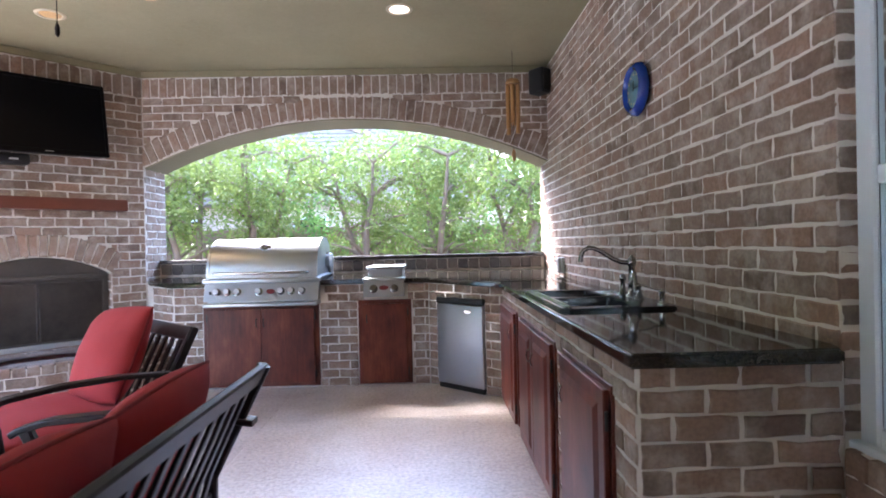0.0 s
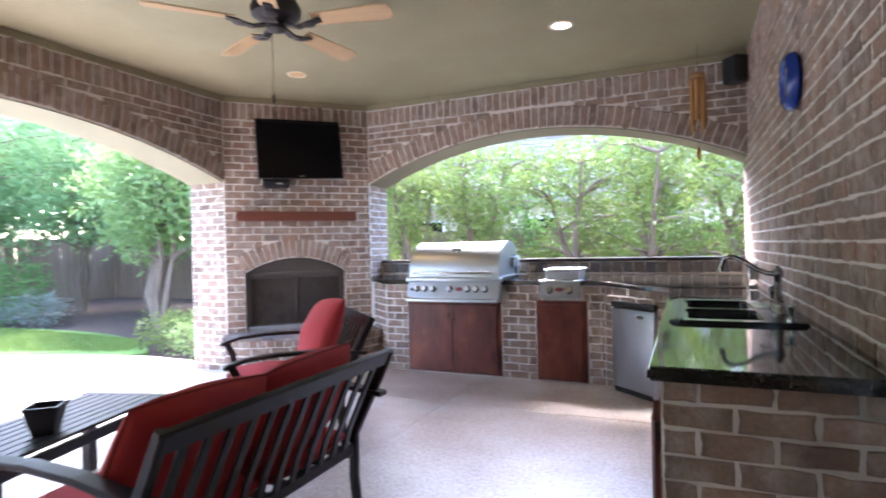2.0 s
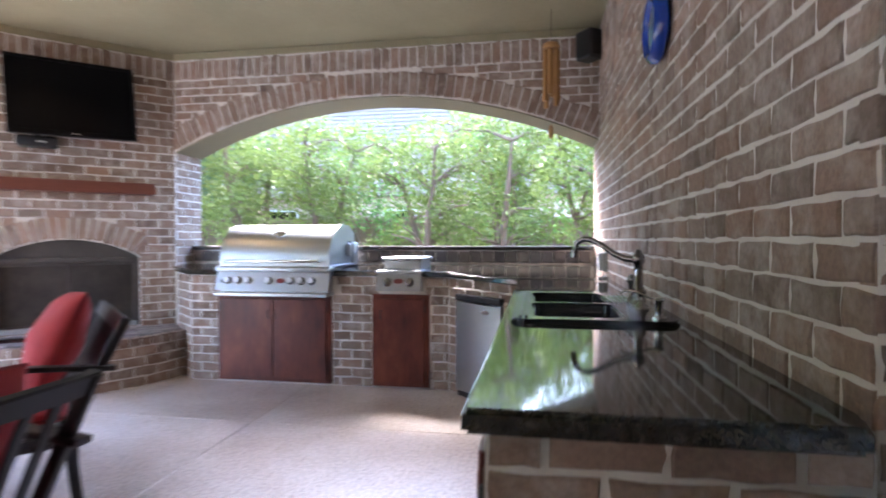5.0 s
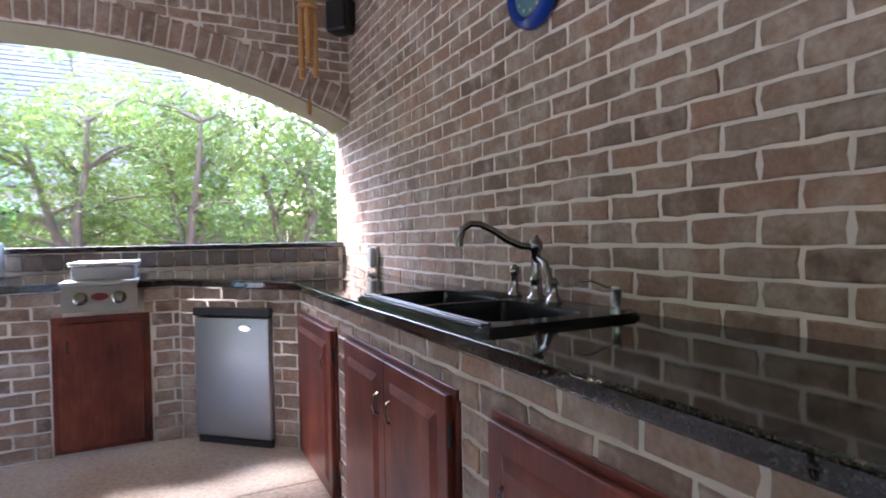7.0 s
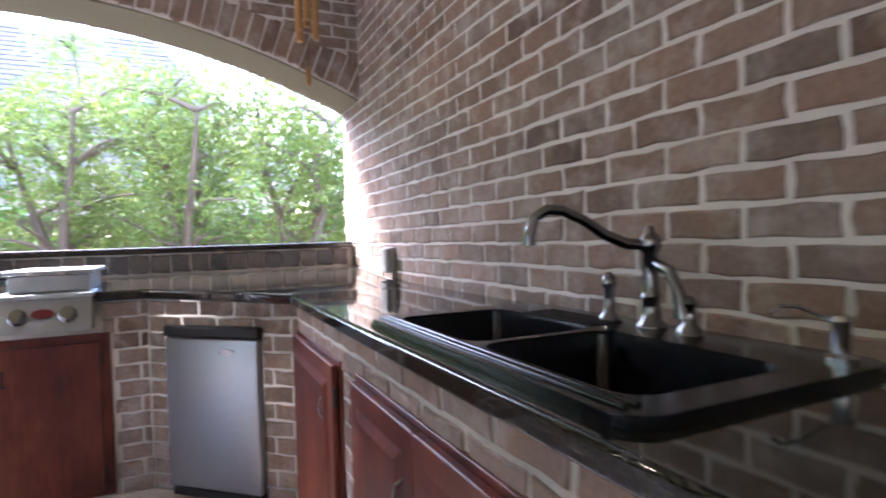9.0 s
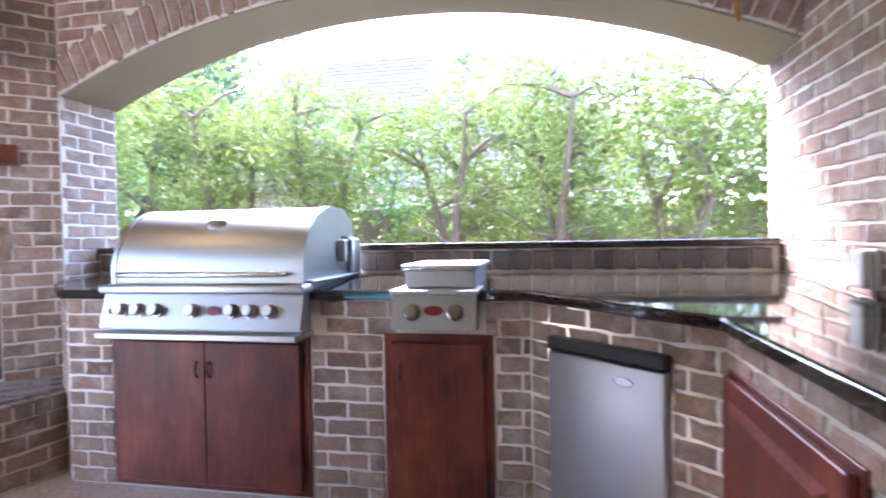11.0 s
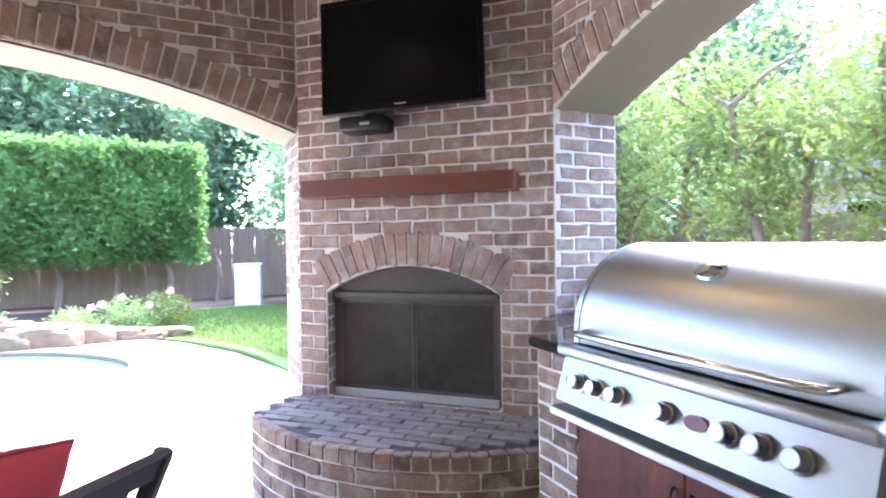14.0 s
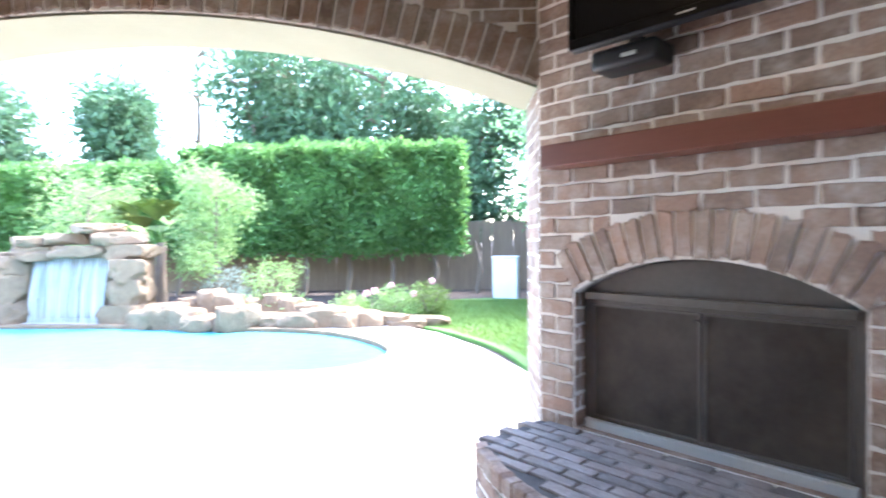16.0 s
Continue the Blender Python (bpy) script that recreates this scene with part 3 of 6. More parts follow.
# chimney breast across the corner
D_M = basis(CORNER_B, (1, 1, 0), (1, -1, 0))
DL = (CORNER_A - CORNER_B).length
HEARTH = 0.40
fire_arch = Arch(0.72, 0.53, 1.02, 0.155, 0.20)
fire_hole = [(0.19, HEARTH)] + [(0.19, 1.02)] + fire_arch.line()[1:-1] + [(1.25, 1.02), (1.25, HEARTH)]
chimney = structure("wall_chimney", wall_slab(D_M, [(0, 0), (DL, 0), (DL, CEIL), (0, CEIL)], 0.12, MORTAR, [fire_hole]), MORTAR, "brick chimney breast across the patio corner", "chimney breast")


def chimney_spans(z):
    if z < HEARTH or z > fire_arch.cz + fire_arch.r + fire_arch.ring:
        return [(0, DL)]
    if z < 1.02:
        return [(0, 0.19), (1.25, DL)]
    r = fire_arch.r + fire_arch.ring
    if z < 1.02 + fire_arch.ring * math.cos(fire_arch.a):
        h = fire_arch.half + (z - 1.02) * math.tan(fire_arch.a) - 0.022
    else:
        h = math.sqrt(max(0.0, r * r - (z + COURSE * 0.08 - fire_arch.cz) ** 2))
    return [(0, 0.72 - h), (0.72 + h, DL)]


lay(chimney, D_M, running(0, DL, 0, 2.635, chimney_spans))
lay(chimney, D_M, soldiers(0, DL, 2.635, BRICK_TOP))
lay(chimney, D_M, fire_arch.voussoirs(0.02, 0.0, 0.068))
# brick sides inside the fire opening
for u, n in ((0.19, (1, 1, 0)), (1.25, (-1, -1, 0))):
    o = D_M @ Vector((u, -0.11 if u < 1 else 0.0, 0))
    m = basis(o, (1, -1, 0) if u < 1 else (-1, 1, 0), n)
    lay(chimney, m, running(0.0, 0.11, HEARTH, 1.02, proud=0.006, module=0.13))
lining = box(0.15, 1.29, -0.62, -0.60, HEARTH - 0.02, 1.3)
for b in ((0.15, 0.185, -0.60, -0.12, HEARTH - 0.02, 1.3), (1.255, 1.29, -0.60, -0.12, HEARTH - 0.02, 1.3), (0.15, 1.29, -0.60, -0.12, 1.25, 1.3), (0.15, 1.29, -0.60, -0.12, HEARTH - 0.06, HEARTH - 0.005)):
    box(*b, bm=lining)
structure("firebox", moved(lining, D_M), SOOT, "sooty firebox lining behind the fire doors", "firebox")

# raised hearth with a bowed front
HR = (0.80 ** 2 + 0.28 ** 2) / (2 * 0.28)
HC = 0.70 - HR


def hearth_front(u):
    return HC + math.sqrt(HR * HR - (u - 0.77) ** 2)


h_line = [(u, hearth_front(u)) for u in (1.55 - 1.57 * k / 20 for k in range(21))]
hearth = structure("hearth", moved(prism([(-0.02, 0.0), (1.55, 0.0)] + h_line, 0, HEARTH - 0.017), D_M), MORTAR, "raised brick hearth with a bowed front", "hearth")
ANG = [math.atan2(u - 0.77, v - HC) for u, v in h_line][::-1]
step = 2 * ANG[-1] / 9
for k in range(4):
    z = 0.003 + (k + 0.5) * 0.08
    a = ANG[0] - (step / 2 if k % 2 else 0)
    while a < ANG[-1] - 0.02:
        p, q = max(a, ANG[0]), min(a + step, ANG[-1])
        c = (p + q) / 2
        if q - p > 0.04:
            m = D_M @ basis((0.77 + HR * math.sin(c), HC + HR * math.cos(c), 0), (math.cos(c), -math.sin(c), 0), (math.sin(c), math.cos(c), 0))
            lay(hearth, m, [(0, z, (q - p) * HR - JOINT, 0.069, 0, 0.006)])
        a += step
n = 20
for k in range(n):
    c = ANG[0] + (ANG[-1] - ANG[0]) * (k + 0.5) / n
    m = D_M @ basis((0.77 + HR * math.sin(c), HC + HR * math.cos(c), 0), (math.cos(c), -math.sin(c), 0), (math.sin(c), math.cos(c), 0))
    lay(hearth, m, [(0, 0.362, (ANG[-1] - ANG[0]) * HR / n - 0.01, 0.072, 0, 0.014)])
# paving on the hearth
pave = []
for r in range(10):
    v = 0.03 + r * 0.066
    for c in range(10):
        u = c * 0.19 + (0.095 if r % 2 else 0) - 0.05
        if 0.0 < u < 1.54 and v + 0.035 < hearth_front(min(max(u - 0.08, 0), 1.53)) - 0.012 and v + 0.035 < hearth_front(min(u + 0.08, 1.53)) - 0.012:
            pave.append((u, v, 0.182, 0.060, rng.gauss(0, 0.012), 0.006 + rng.uniform(-0.004, 0.004)))
HT_M = D_M @ Matrix(((1, 0, 0, 0), (0, 0, 1, 0), (0, 1, 0, HEARTH - 0.003), (0, 0, 0, 1)))
lay(hearth, HT_M, pave, 300, SLATE_MESHES)
part("hearth_bed", moved(prism([(0.0, 0.0), (1.53, 0.0)] + [(u, v - 0.004) for u, v in h_line], HEARTH - 0.016, HEARTH - 0.009), D_M), SOOT, hearth)
lay(hearth, D_M, [(0.72, HEARTH - 0.004, 1.05, 0.02, 0, -0.02)])

# left wall over the arched opening towards the pool
LY0 = -0.25
L_M = basis((XL, LY0, 0), (0, 1, 0), (1, 0, 0))
LL = CORNER_B.y - LY0
L_HALF = 2.15
left_arch = Arch(LL - L_HALF, L_HALF - 0.002, SPRING, 0.40, 0.205)
left_wall = structure("wall_left", wall_slab(L_M, [(LL - 2 * L_HALF, SPRING)] + left_arch.line()[1:-1] + [(LL, SPRING), (LL, CEIL), (0, CEIL), (0, 0), (LL - 2 * L_HALF, 0)], XL - XLO, MORTAR), MORTAR, "brick wall over a wide arch towards the pool", "wall")
lay(left_wall, L_M, running(0.0, LL, SPRING, 2.635, left_arch.outside(0.0, LL)), 220)
lay(left_wall, L_M, soldiers(0.0, LL, 2.635, BRICK_TOP), 50)
lay(left_wall, L_M, left_arch.voussoirs())
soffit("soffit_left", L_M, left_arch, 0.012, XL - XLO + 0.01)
P_M = basis((XLO, CORNER_B.y, 0), (1, 0, 0), (0, -1, 0))
pier_left = structure("pier_left", prism([(XLO, CORNER_B.y), (XL, CORNER_B.y), (XL, CORNER_B.y + 0.1), (XLO, CORNER_B.y + 0.1)], 0, SPRING - 0.002), MORTAR, "brick pier beside the pool opening", "pier")
lay(pier_left, P_M, running(0, XL - XLO, 0, SPRING - 0.004, proud=0.007))
# beam out of view, added to keep high skylight off the right wall
structure("wall_left_end", box(XLO, XL, -2.8, LY0 - 0.002, 1.75, CEIL), PALE_BRICK, "unseen brick beam added beyond the pool opening to block high skylight", "wall")
# outside faces that close the corner
structure("wall_outer", prism([(XLO, CORNER_B.y + 0.1), (XLO + 0.1, CORNER_B.y + 0.1), (XLO + 0.1, YBO - 0.1), (CORNER_A.x - 0.12, YBO - 0.1), (CORNER_A.x - 0.12, YBO), (XLO, YBO)], 0, CEIL), PALE_BRICK, "outer brick of the chimney corner", "wall")
structure("wall_house", box(-4.0, XR + 0.3, -3.1, -2.8, 0, CEIL), PALE_BRICK, "brick house wall at the patio's rear", "wall")

# ceiling and its frieze boards
structure("ceiling", box(XLO + 0.01, 3.1, -3.3, YBO - 0.01, CEIL, CEIL + 0.12), STUCCO, "olive-tan painted stucco ceiling", "ceiling")
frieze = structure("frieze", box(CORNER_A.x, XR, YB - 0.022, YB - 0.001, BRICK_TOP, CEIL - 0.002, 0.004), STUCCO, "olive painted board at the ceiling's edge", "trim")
part("board", moved(box(0.0, DL, 0.001, 0.022, BRICK_TOP, CEIL - 0.002, 0.004), D_M), STUCCO, frieze)
part("board", box(XL + 0.001, XL + 0.022, LY0, CORNER_B.y, BRICK_TOP, CEIL - 0.002, 0.004), STUCCO, frieze)
# roof over the patio
structure("roof", prism([(XLO - 0.05, -3.5), (3.2, -3.5), (3.2, YBO + 0.05), (XLO - 0.05, YBO + 0.05)], CEIL + 0.13, CEIL + 0.3), ROOF, "shingled roof slab of the patio", "roof")

# ---- the outdoor kitchen ----
END_Y = 2.075
FA, FB = Vector((0.22, YK, 0)), Vector((XK, 4.83, 0))
TIP = (-2.28, 5.62)
BASE = [(-2.41, 5.77), TIP, (-1.98, YK), (FA.x, FA.y), (FB.x, FB.y), (XK, END_Y), (XR - 0.012, END_Y), (XR - 0.012, 6.02), (-2.41, 6.02)]
SX0, SX1, SY0, SY1 = 0.85, 1.28, 2.99, 3.83
FALL = 0.040  # the back run of the worktop falls towards the front
SEAM = FB.y - 0.012
base_bm = flat_shape([BASE, [(SX0, SY0), (SX0, SY1), (SX1, SY1), (SX1, SY0)]], 0.0, 0.860)
for v in base_bm.verts:
    if v.co.z > 0.5:
        v.co.z += max(0.0, v.co.y - SEAM) * FALL
kitchen = structure("kitchen_base", base_bm, MORTAR, "brick base of the outdoor kitchen", "kitchen base")


def with_holes(holes, length):
    def spans(z):
        cuts = [(a, b) for a, b, z0, z1 in holes if z0 < z < z1]
        out, u = [], 0.0
        for a, b in sorted(cuts):
            out.append((u, a))
            u = b
        return out + [(u, length)]
    return spans


K_M = basis((-1.98, YK, 0), (1, 0, 0), (0, -1, 0))
KL = FA.x + 1.98
lay(kitchen, K_M, running(0, KL, 0.0, 0.880, module=0.188, course=0.0745, spans=with_holes([(0.25, 1.25, 0.0, 0.74), (1.58, 2.05, 0.0, 0.75), (0.31, 1.29, 0.7, 0.9), (1.64, 2.01, 0.75, 0.9)], KL)))
F_M = basis(FA, FB - FA, Vector((0, 0, 1)).cross(FB - FA) * -1)
FL = (FB - FA).length
lay(kitchen, F_M, running(0, FL, 0.0, 0.874, module=0.188, course=0.0745, spans=with_holes([(0.13, 0.605, 0.0, 0.735)], FL)))
C_M = basis((XK, FB.y, 0), (0, -1, 0), (-1, 0, 0))
CL = FB.y - END_Y
DOORS = [(0.02, 0.715, 1), (0.88, 1.80, 2), (1.95, 2.57, 1)]
lay(kitchen, C_M, running(0, CL, -0.0131, 0.8737, module=0.189, course=0.0739, spans= with_holes([(a, b, 0.0, 0.755) for a, b, _ in DOORS], CL)))
E_M = basis((XK, END_Y, 0), (1, 0, 0), (0, -1, 0))
lay(kitchen, E_M, running(0, XR - XK - 0.012, -0.0131, 0.8737, module=0.189, course=0.0739))
tdir = Vector((-1.98 - TIP[0], YK - TIP[1], 0))
T_M = basis((TIP[0], TIP[1], 0), tdir, Vector((tdir.y, -tdir.x, 0)))
lay(kitchen, T_M, running(0, tdir.length, 0.0, 0.882, module=0.188, course=0.0745))

# worktop with a hole for the sink
O = 0.035
worktop = thing("worktop", "polished dark granite worktop on a brick base", "worktop")


def granite_slab(outlines):
    """A slab with rounded edges, but for the straight seam where two slabs meet."""
    bm = flat_shape(outlines, TOP - 0.043, TOP)
    bmesh.ops.bevel(bm, geom=[e for e in bm.edges if len(e.link_faces) == 2 and e.calc_face_angle(0) > 1.0 and abs(e.verts[0].co.z - e.verts[1].co.z) < 0.001 and not all(abs(v.co.y - SEAM) < 0.002 for v in e.verts)], offset=0.009, segments=3, affect="EDGES")
    for v in bm.verts:
        v.co.z += max(0.0, v.co.y - SEAM) * FALL
    part("slab", bm, GRANITE, worktop, smooth=True)


granite_slab([[(-2.40, 5.75), (TIP[0] - 0.03, TIP[1] - 0.02), (-1.995, YK - O), (FA.x - 0.012, YK - O), (XK - O, SEAM + 0.0004), (XR - 0.013, SEAM + 0.0004), (XR - 0.013, 6.0), (-2.40, 6.0)]])
granite_slab([[(XK - O, SEAM - 0.0004), (XK - O, END_Y - O), (XR - 0.035, END_Y - O), (XR - 0.013, END_Y + 0.03), (XR - 0.013, SEAM - 0.0004)], [(SX0, SY0), (SX0, SY1), (SX1, SY1), (SX1, SY0)]])

# raised back ledge: slate tiles under a granite cap
LEDGE_Y = 6.02
ledge = structure("back_ledge", box(-2.41, XR - 0.012, LEDGE_Y, YBO + 0.04, 0.86, 1.075), MORTAR, "low tiled upstand behind the worktop", "ledge")
part("cap", box(-2.405, XR - 0.013, LEDGE_Y - 0.03, YBO + 0.06, 1.077, 1.112, 0.006, 2), GRANITE, ledge, "black granite cap")
tile_mesh = [brick_mesh("tile", 0.098, 0.05, 0.100, TILES, s + 30) for s in range(3)]
u = -2.40
while u < XR - 0.12:
    ob = new("tile", rng.choice(tile_mesh))
    ob.parent = ledge
    ob.matrix_basis = basis((u + 0.052, LEDGE_Y + 0.012, 1.018), (1, 0, 0), (0, -1, 0))
    u += 0.104


# ---- cabinet fronts ----
def panel_door(u0, u1, z0, z1, parent, raised=True, proud=0.0):
    """A framed door on wall axes (x along, y out)."""
    bm = box(u0, u1, proud, proud + 0.02, z0, z1, 0.003)
    e = 0.055
    if raised:
        own = bmesh.new()
        lo = [own.verts.new((x, proud + 0.0205, z)) for x, z in ((u0 + e, z0 + e), (u1 - e, z0 + e), (u1 - e, z1 - e), (u0 + e, z1 - e))]
        hi = [own.verts.new((x, proud + 0.031, z)) for x, z in ((u0 + e + 0.025, z0 + e + 0.025), (u1 - e - 0.025, z0 + e + 0.025), (u1 - e - 0.025, z1 - e - 0.025), (u0 + e + 0.025, z1 - e - 0.025))]
        own.faces.new(hi)
        for k in range(4):
            own.faces.new((lo[k], lo[(k + 1) % 4], hi[(k + 1) % 4], hi[k]))
        joined(bm, own)
        bmesh.ops.recalc_face_normals(bm, faces=bm.faces)
    return bm


def pull(u, z, y):
    """A small bow handle, upright."""
    return tube([(u, y, z - 0.034), (u, y + 0.014, z - 0.028), (u, y + 0.02, z), (u, y + 0.014, z + 0.028), (u, y, z + 0.034)], [0.0055, 0.0045, 0.0045, 0.0045, 0.0055], 8)


def cabinet(fm, u0, u1, z0, z1, leaves, label, raised, handles, metal, inner=0.045):
    ob = thing("cabinet", label, "cabinet", fm)
    f = box(u0, u1, -0.015, 0.012, z0, z0 + inner, 0.002)
    box(u0, u1, -0.015, 0.012, z1 - inner, z1, 0.002, bm=f)
    box(u0, u0 + inner, -0.015, 0.012, z0 + inner, z1 - inner, 0.002, bm=f)
    box(u1 - inner, u1, -0.015, 0.012, z0 + inner, z1 - inner, 0.002, bm=f)
    part("face_frame", f, MAHOGANY, ob)
    part("back_panel", box(u0 + 0.01, u1 - 0.01, -0.03, -0.016, z0 + 0.01, z1 - 0.01), MAHOGANY, ob)
    w = (u1 - u0 - 2 * inner + 0.03) / leaves
    for k in range(leaves):
        a = u0 + inner - 0.015 + k * w
        d = part("door", panel_door(a + 0.0015, a + w - 0.0015, z0 + inner - 0.02, z1 - inner + 0.015, ob, raised, 0.013), MAHOGANY, ob)
        part("door_handle", pull(handles[k], z0 + (z1 - z0) * 0.78, 0.033), metal, d, "dark metal bow handle")
        for hz in (0.15, 0.85):
            hu = a + w + 0.004 if (k == leaves - 1) else a - 0.004
            part("hinge", rod((hu, 0.025, z0 + (z1 - z0) * hz - 0.03), (hu, 0.025, z0 + (z1 - z0) * hz + 0.03), 0.006, n=8), IRON, d)
    return ob


cabinet(K_M, 0.255, 1.245, 0.015, 0.725, 2, "red-brown stained double cabinet doors under the grill", False, (0.715, 0.775), IRON, 0.05)
cabinet(K_M, 1.585, 2.045, 0.015, 0.742, 1, "red-brown stained cabinet door under the side burner", False, (1.66,), IRON, 0.05)
cabinet(C_M, 0.025, 0.71, 0.015, 0.76, 1, "red-brown raised panel cabinet door beside the fridge", True, (0.60,), PEWTER, 0.03)
cabinet(C_M, 0.885, 1.795, 0.015, 0.76, 2, "worn red-brown double cabinet doors under the sink", True, (1.285, 1.395), PEWTER, 0.03)
cabinet(C_M, 1.955, 2.565, 0.015, 0.76, 1, "red-brown raised panel cabinet door at the counter's end", True, (2.04,), PEWTER, 0.03)

# ---- small fridge in the angled front ----
fridge = thing("mini_fridge", "small silver fridge with a black top, set in brick", "fridge", F_M)
part("body", box(0.125, 0.61, -0.45, 0.0, 0.012, 0.762, 0.006), BLACK_PLASTIC, fridge)
part("door", box(0.125, 0.61, 0.004, 0.045, 0.045, 0.712, 0.012, 3), FRIDGE_STEEL, fridge, "silver door with a rounded edge", smooth=True)
part("top_strip", box(0.123, 0.612, 0.002, 0.05, 0.716, 0.765, 0.01, 2), BLACK_PLASTIC, fridge, "black grip strip")
part("kick_plate", box(0.13, 0.605, 0.0, 0.03, 0.0, 0.04, 0.004), BLACK_PLASTIC, fridge)
bd = lathe([(0.040, 0.0), (0.040, 0.003), (0.034, 0.005)], 24)
part("badge", moved(bd, Matrix.Translation((0.46, 0.045, 0.655)) @ Matrix.Rotation(-math.pi / 2, 4, "X") @ Matrix.Diagonal((1, 0.42, 1, 1))), CHROME, fridge, "oval metal badge")


# ---- grill ----
def swept(profile, x0, x1, bm=None):
    """A section in (y, z), drawn out along x."""
    own = bmesh.new()
    f = own.faces.new([own.verts.new((x0, y, z)) for y, z in profile])
    r = bmesh.ops.extrude_face_region(own, geom=[f])
    for v in r["geom"]:
        if isinstance(v, bmesh.types.BMVert):
            v.co.x = x1
    bmesh.ops.recalc_face_normals(own, faces=own.faces)
    return joined(bm, own)


def knob(x, y, z, r, tilt, parent, mat, face, label=""):
    """A turned knob on a flange, with a flat brushed face."""
    place = Matrix.Translation((x, y, z)) @ Matrix.Rotation(tilt, 4, "X")
    shaft = lathe([(r * 1.25, 0.0), (r * 1.25, 0.004), (r * 1.0, 0.006), (r * 0.94, 0.020), (r * 0.94, 0.034), (r * 0.90, 0.0365)], 24)
    stem = part("knob", moved(shaft, place), mat, parent, smooth=True)
    part("face", moved(lathe([(r * 0.88, 0.0368), (r * 0.88, 0.0385), (r * 0.80, 0.0398)], 24), place), face, stem, label)


GX0, GX1 = -1.67, -0.712
grill = thing("gas_grill", "stainless steel built-in gas grill with a closed domed hood", "grill")
GF = 5.215
part("body", swept([(GF + 0.06, 0.745), (5.95, 0.745), (5.95, 0.955), (GF + 0.06, 0.955)], GX0 + 0.02, GX1 - 0.02), STEEL, grill)
part("control_panel", swept([(GF, 0.77), (GF + 0.10, 0.765), (GF + 0.10, 0.915), (GF + 0.045, 0.915)], GX0, GX1), PANEL_STEEL, grill)
part("top_trim", box(GX0 - 0.015, GX1 + 0.012, GF + 0.015, GF + 0.12, 0.918, 0.955, 0.012, 3), STEEL, grill, smooth=True)
part("drip_tray", box(GX0 + 0.005, GX1 - 0.005, GF - 0.03, GF + 0.2, 0.725, 0.752, 0.004), STEEL, grill)
hood = [(GF + 0.09, 0.9565), (GF + 0.09, 1.0)]
for k in range(13):
    a = math.pi / 2 * k / 12
    hood.append((GF + 0.42 - 0.33 * math.cos(a), 1.0 + 0.297 * math.sin(a)))
hood += [(GF + 0.55, 1.29), (GF + 0.68, 1.23), (GF + 0.72, 1.10), (GF + 0.72, 0.9565)]
hb = swept(hood, GX0 + 0.02, GX1 - 0.045)
hood_ob = part("hood", hb, STEEL, grill, "brushed domed hood", smooth=True)
for x0, x1 in ((GX0 - 0.005, GX0 + 0.018), (GX1 - 0.043, GX1 - 0.02)):
    part("hood_side", swept([(GF + 0.42 + (y - GF - 0.42) * 1.012, 0.965 + (z - 0.965) * 1.012) for y, z in hood], x0, x1), STEEL, hood_ob, smooth=True)
hz, hy = 1.0, GF + 0.035
hbar = tube([(GX0 + 0.07, GF + 0.085, hz), (GX0 + 0.075, hy, hz), (GX0 + 0.13, hy - 0.012, hz), ((GX0 + GX1) / 2, hy - 0.016, hz), (GX1 - 0.155, hy - 0.012, hz), (GX1 - 0.10, hy, hz), (GX1 - 0.095, GF + 0.085, hz)], 0.0125, 12)
part("hood_handle", hbar, CHROME, hood_ob, "polished bar handle", smooth=True)
badge = lathe([(0.052, 0.0), (0.052, 0.006), (0.042, 0.010), (0.038, 0.007), (0.0, 0.009)], 28)
part("thermometer", moved(badge, Matrix.Translation((-1.195, GF + 0.183, 1.218)) @ Matrix.Rotation(radians(47), 4, "X") @ Matrix.Diagonal((1.0, 0.62, 1, 1))), CHROME, hood_ob, "oval chrome thermometer bezel", smooth=True)
part("rear_box", box(GX1 - 0.019, GX1 + 0.012, GF + 0.60, GF + 0.72, 0.957, 1.15, 0.02, 3), STEEL, grill, "rounded steel box behind the hood", smooth=True)
part("side_bracket", box(GX1 - 0.019, GX1 + 0.02, GF + 0.47, GF + 0.515, 1.03, 1.14, 0.008, 2), STEEL, hood_ob, "pale bracket on the hood's side")
part("side_flange", box(GX1 - 0.03, GX1 + 0.014, GF + 0.125, GF + 0.72, 0.9565, 0.966, 0.003), STEEL, grill)
part("hood_vent", box(GX1 - 0.02, GX1 - 0.012, GF + 0.52, GF + 0.60, 1.04, 1.16, 0.004), BLACK_PLASTIC, hood_ob)
for x in (-1.56, -1.475, -1.388, -1.21, -1.025, -0.94, -0.85):
    knob(x, GF + 0.018, 0.845, 0.025, radians(73), grill, KNOB_STEEL, KNOB_FACE, "pale brushed knob face")
bd = lathe([(0.036, 0.0), (0.036, 0.005), (0.0, 0.006)], 24)
part("badge", moved(bd, Matrix.Translation((-1.112, GF + 0.02, 0.845)) @ Matrix.Rotation(radians(73), 4, "X") @ Matrix.Diagonal((1, 0.55, 1, 1))), BADGE_RED, grill, "oval dark red badge")
part("igniter", box(-1.625, -1.605, GF + 0.008, GF + 0.02, 0.83, 0.855, 0.003), BLACK_PLASTIC, grill)

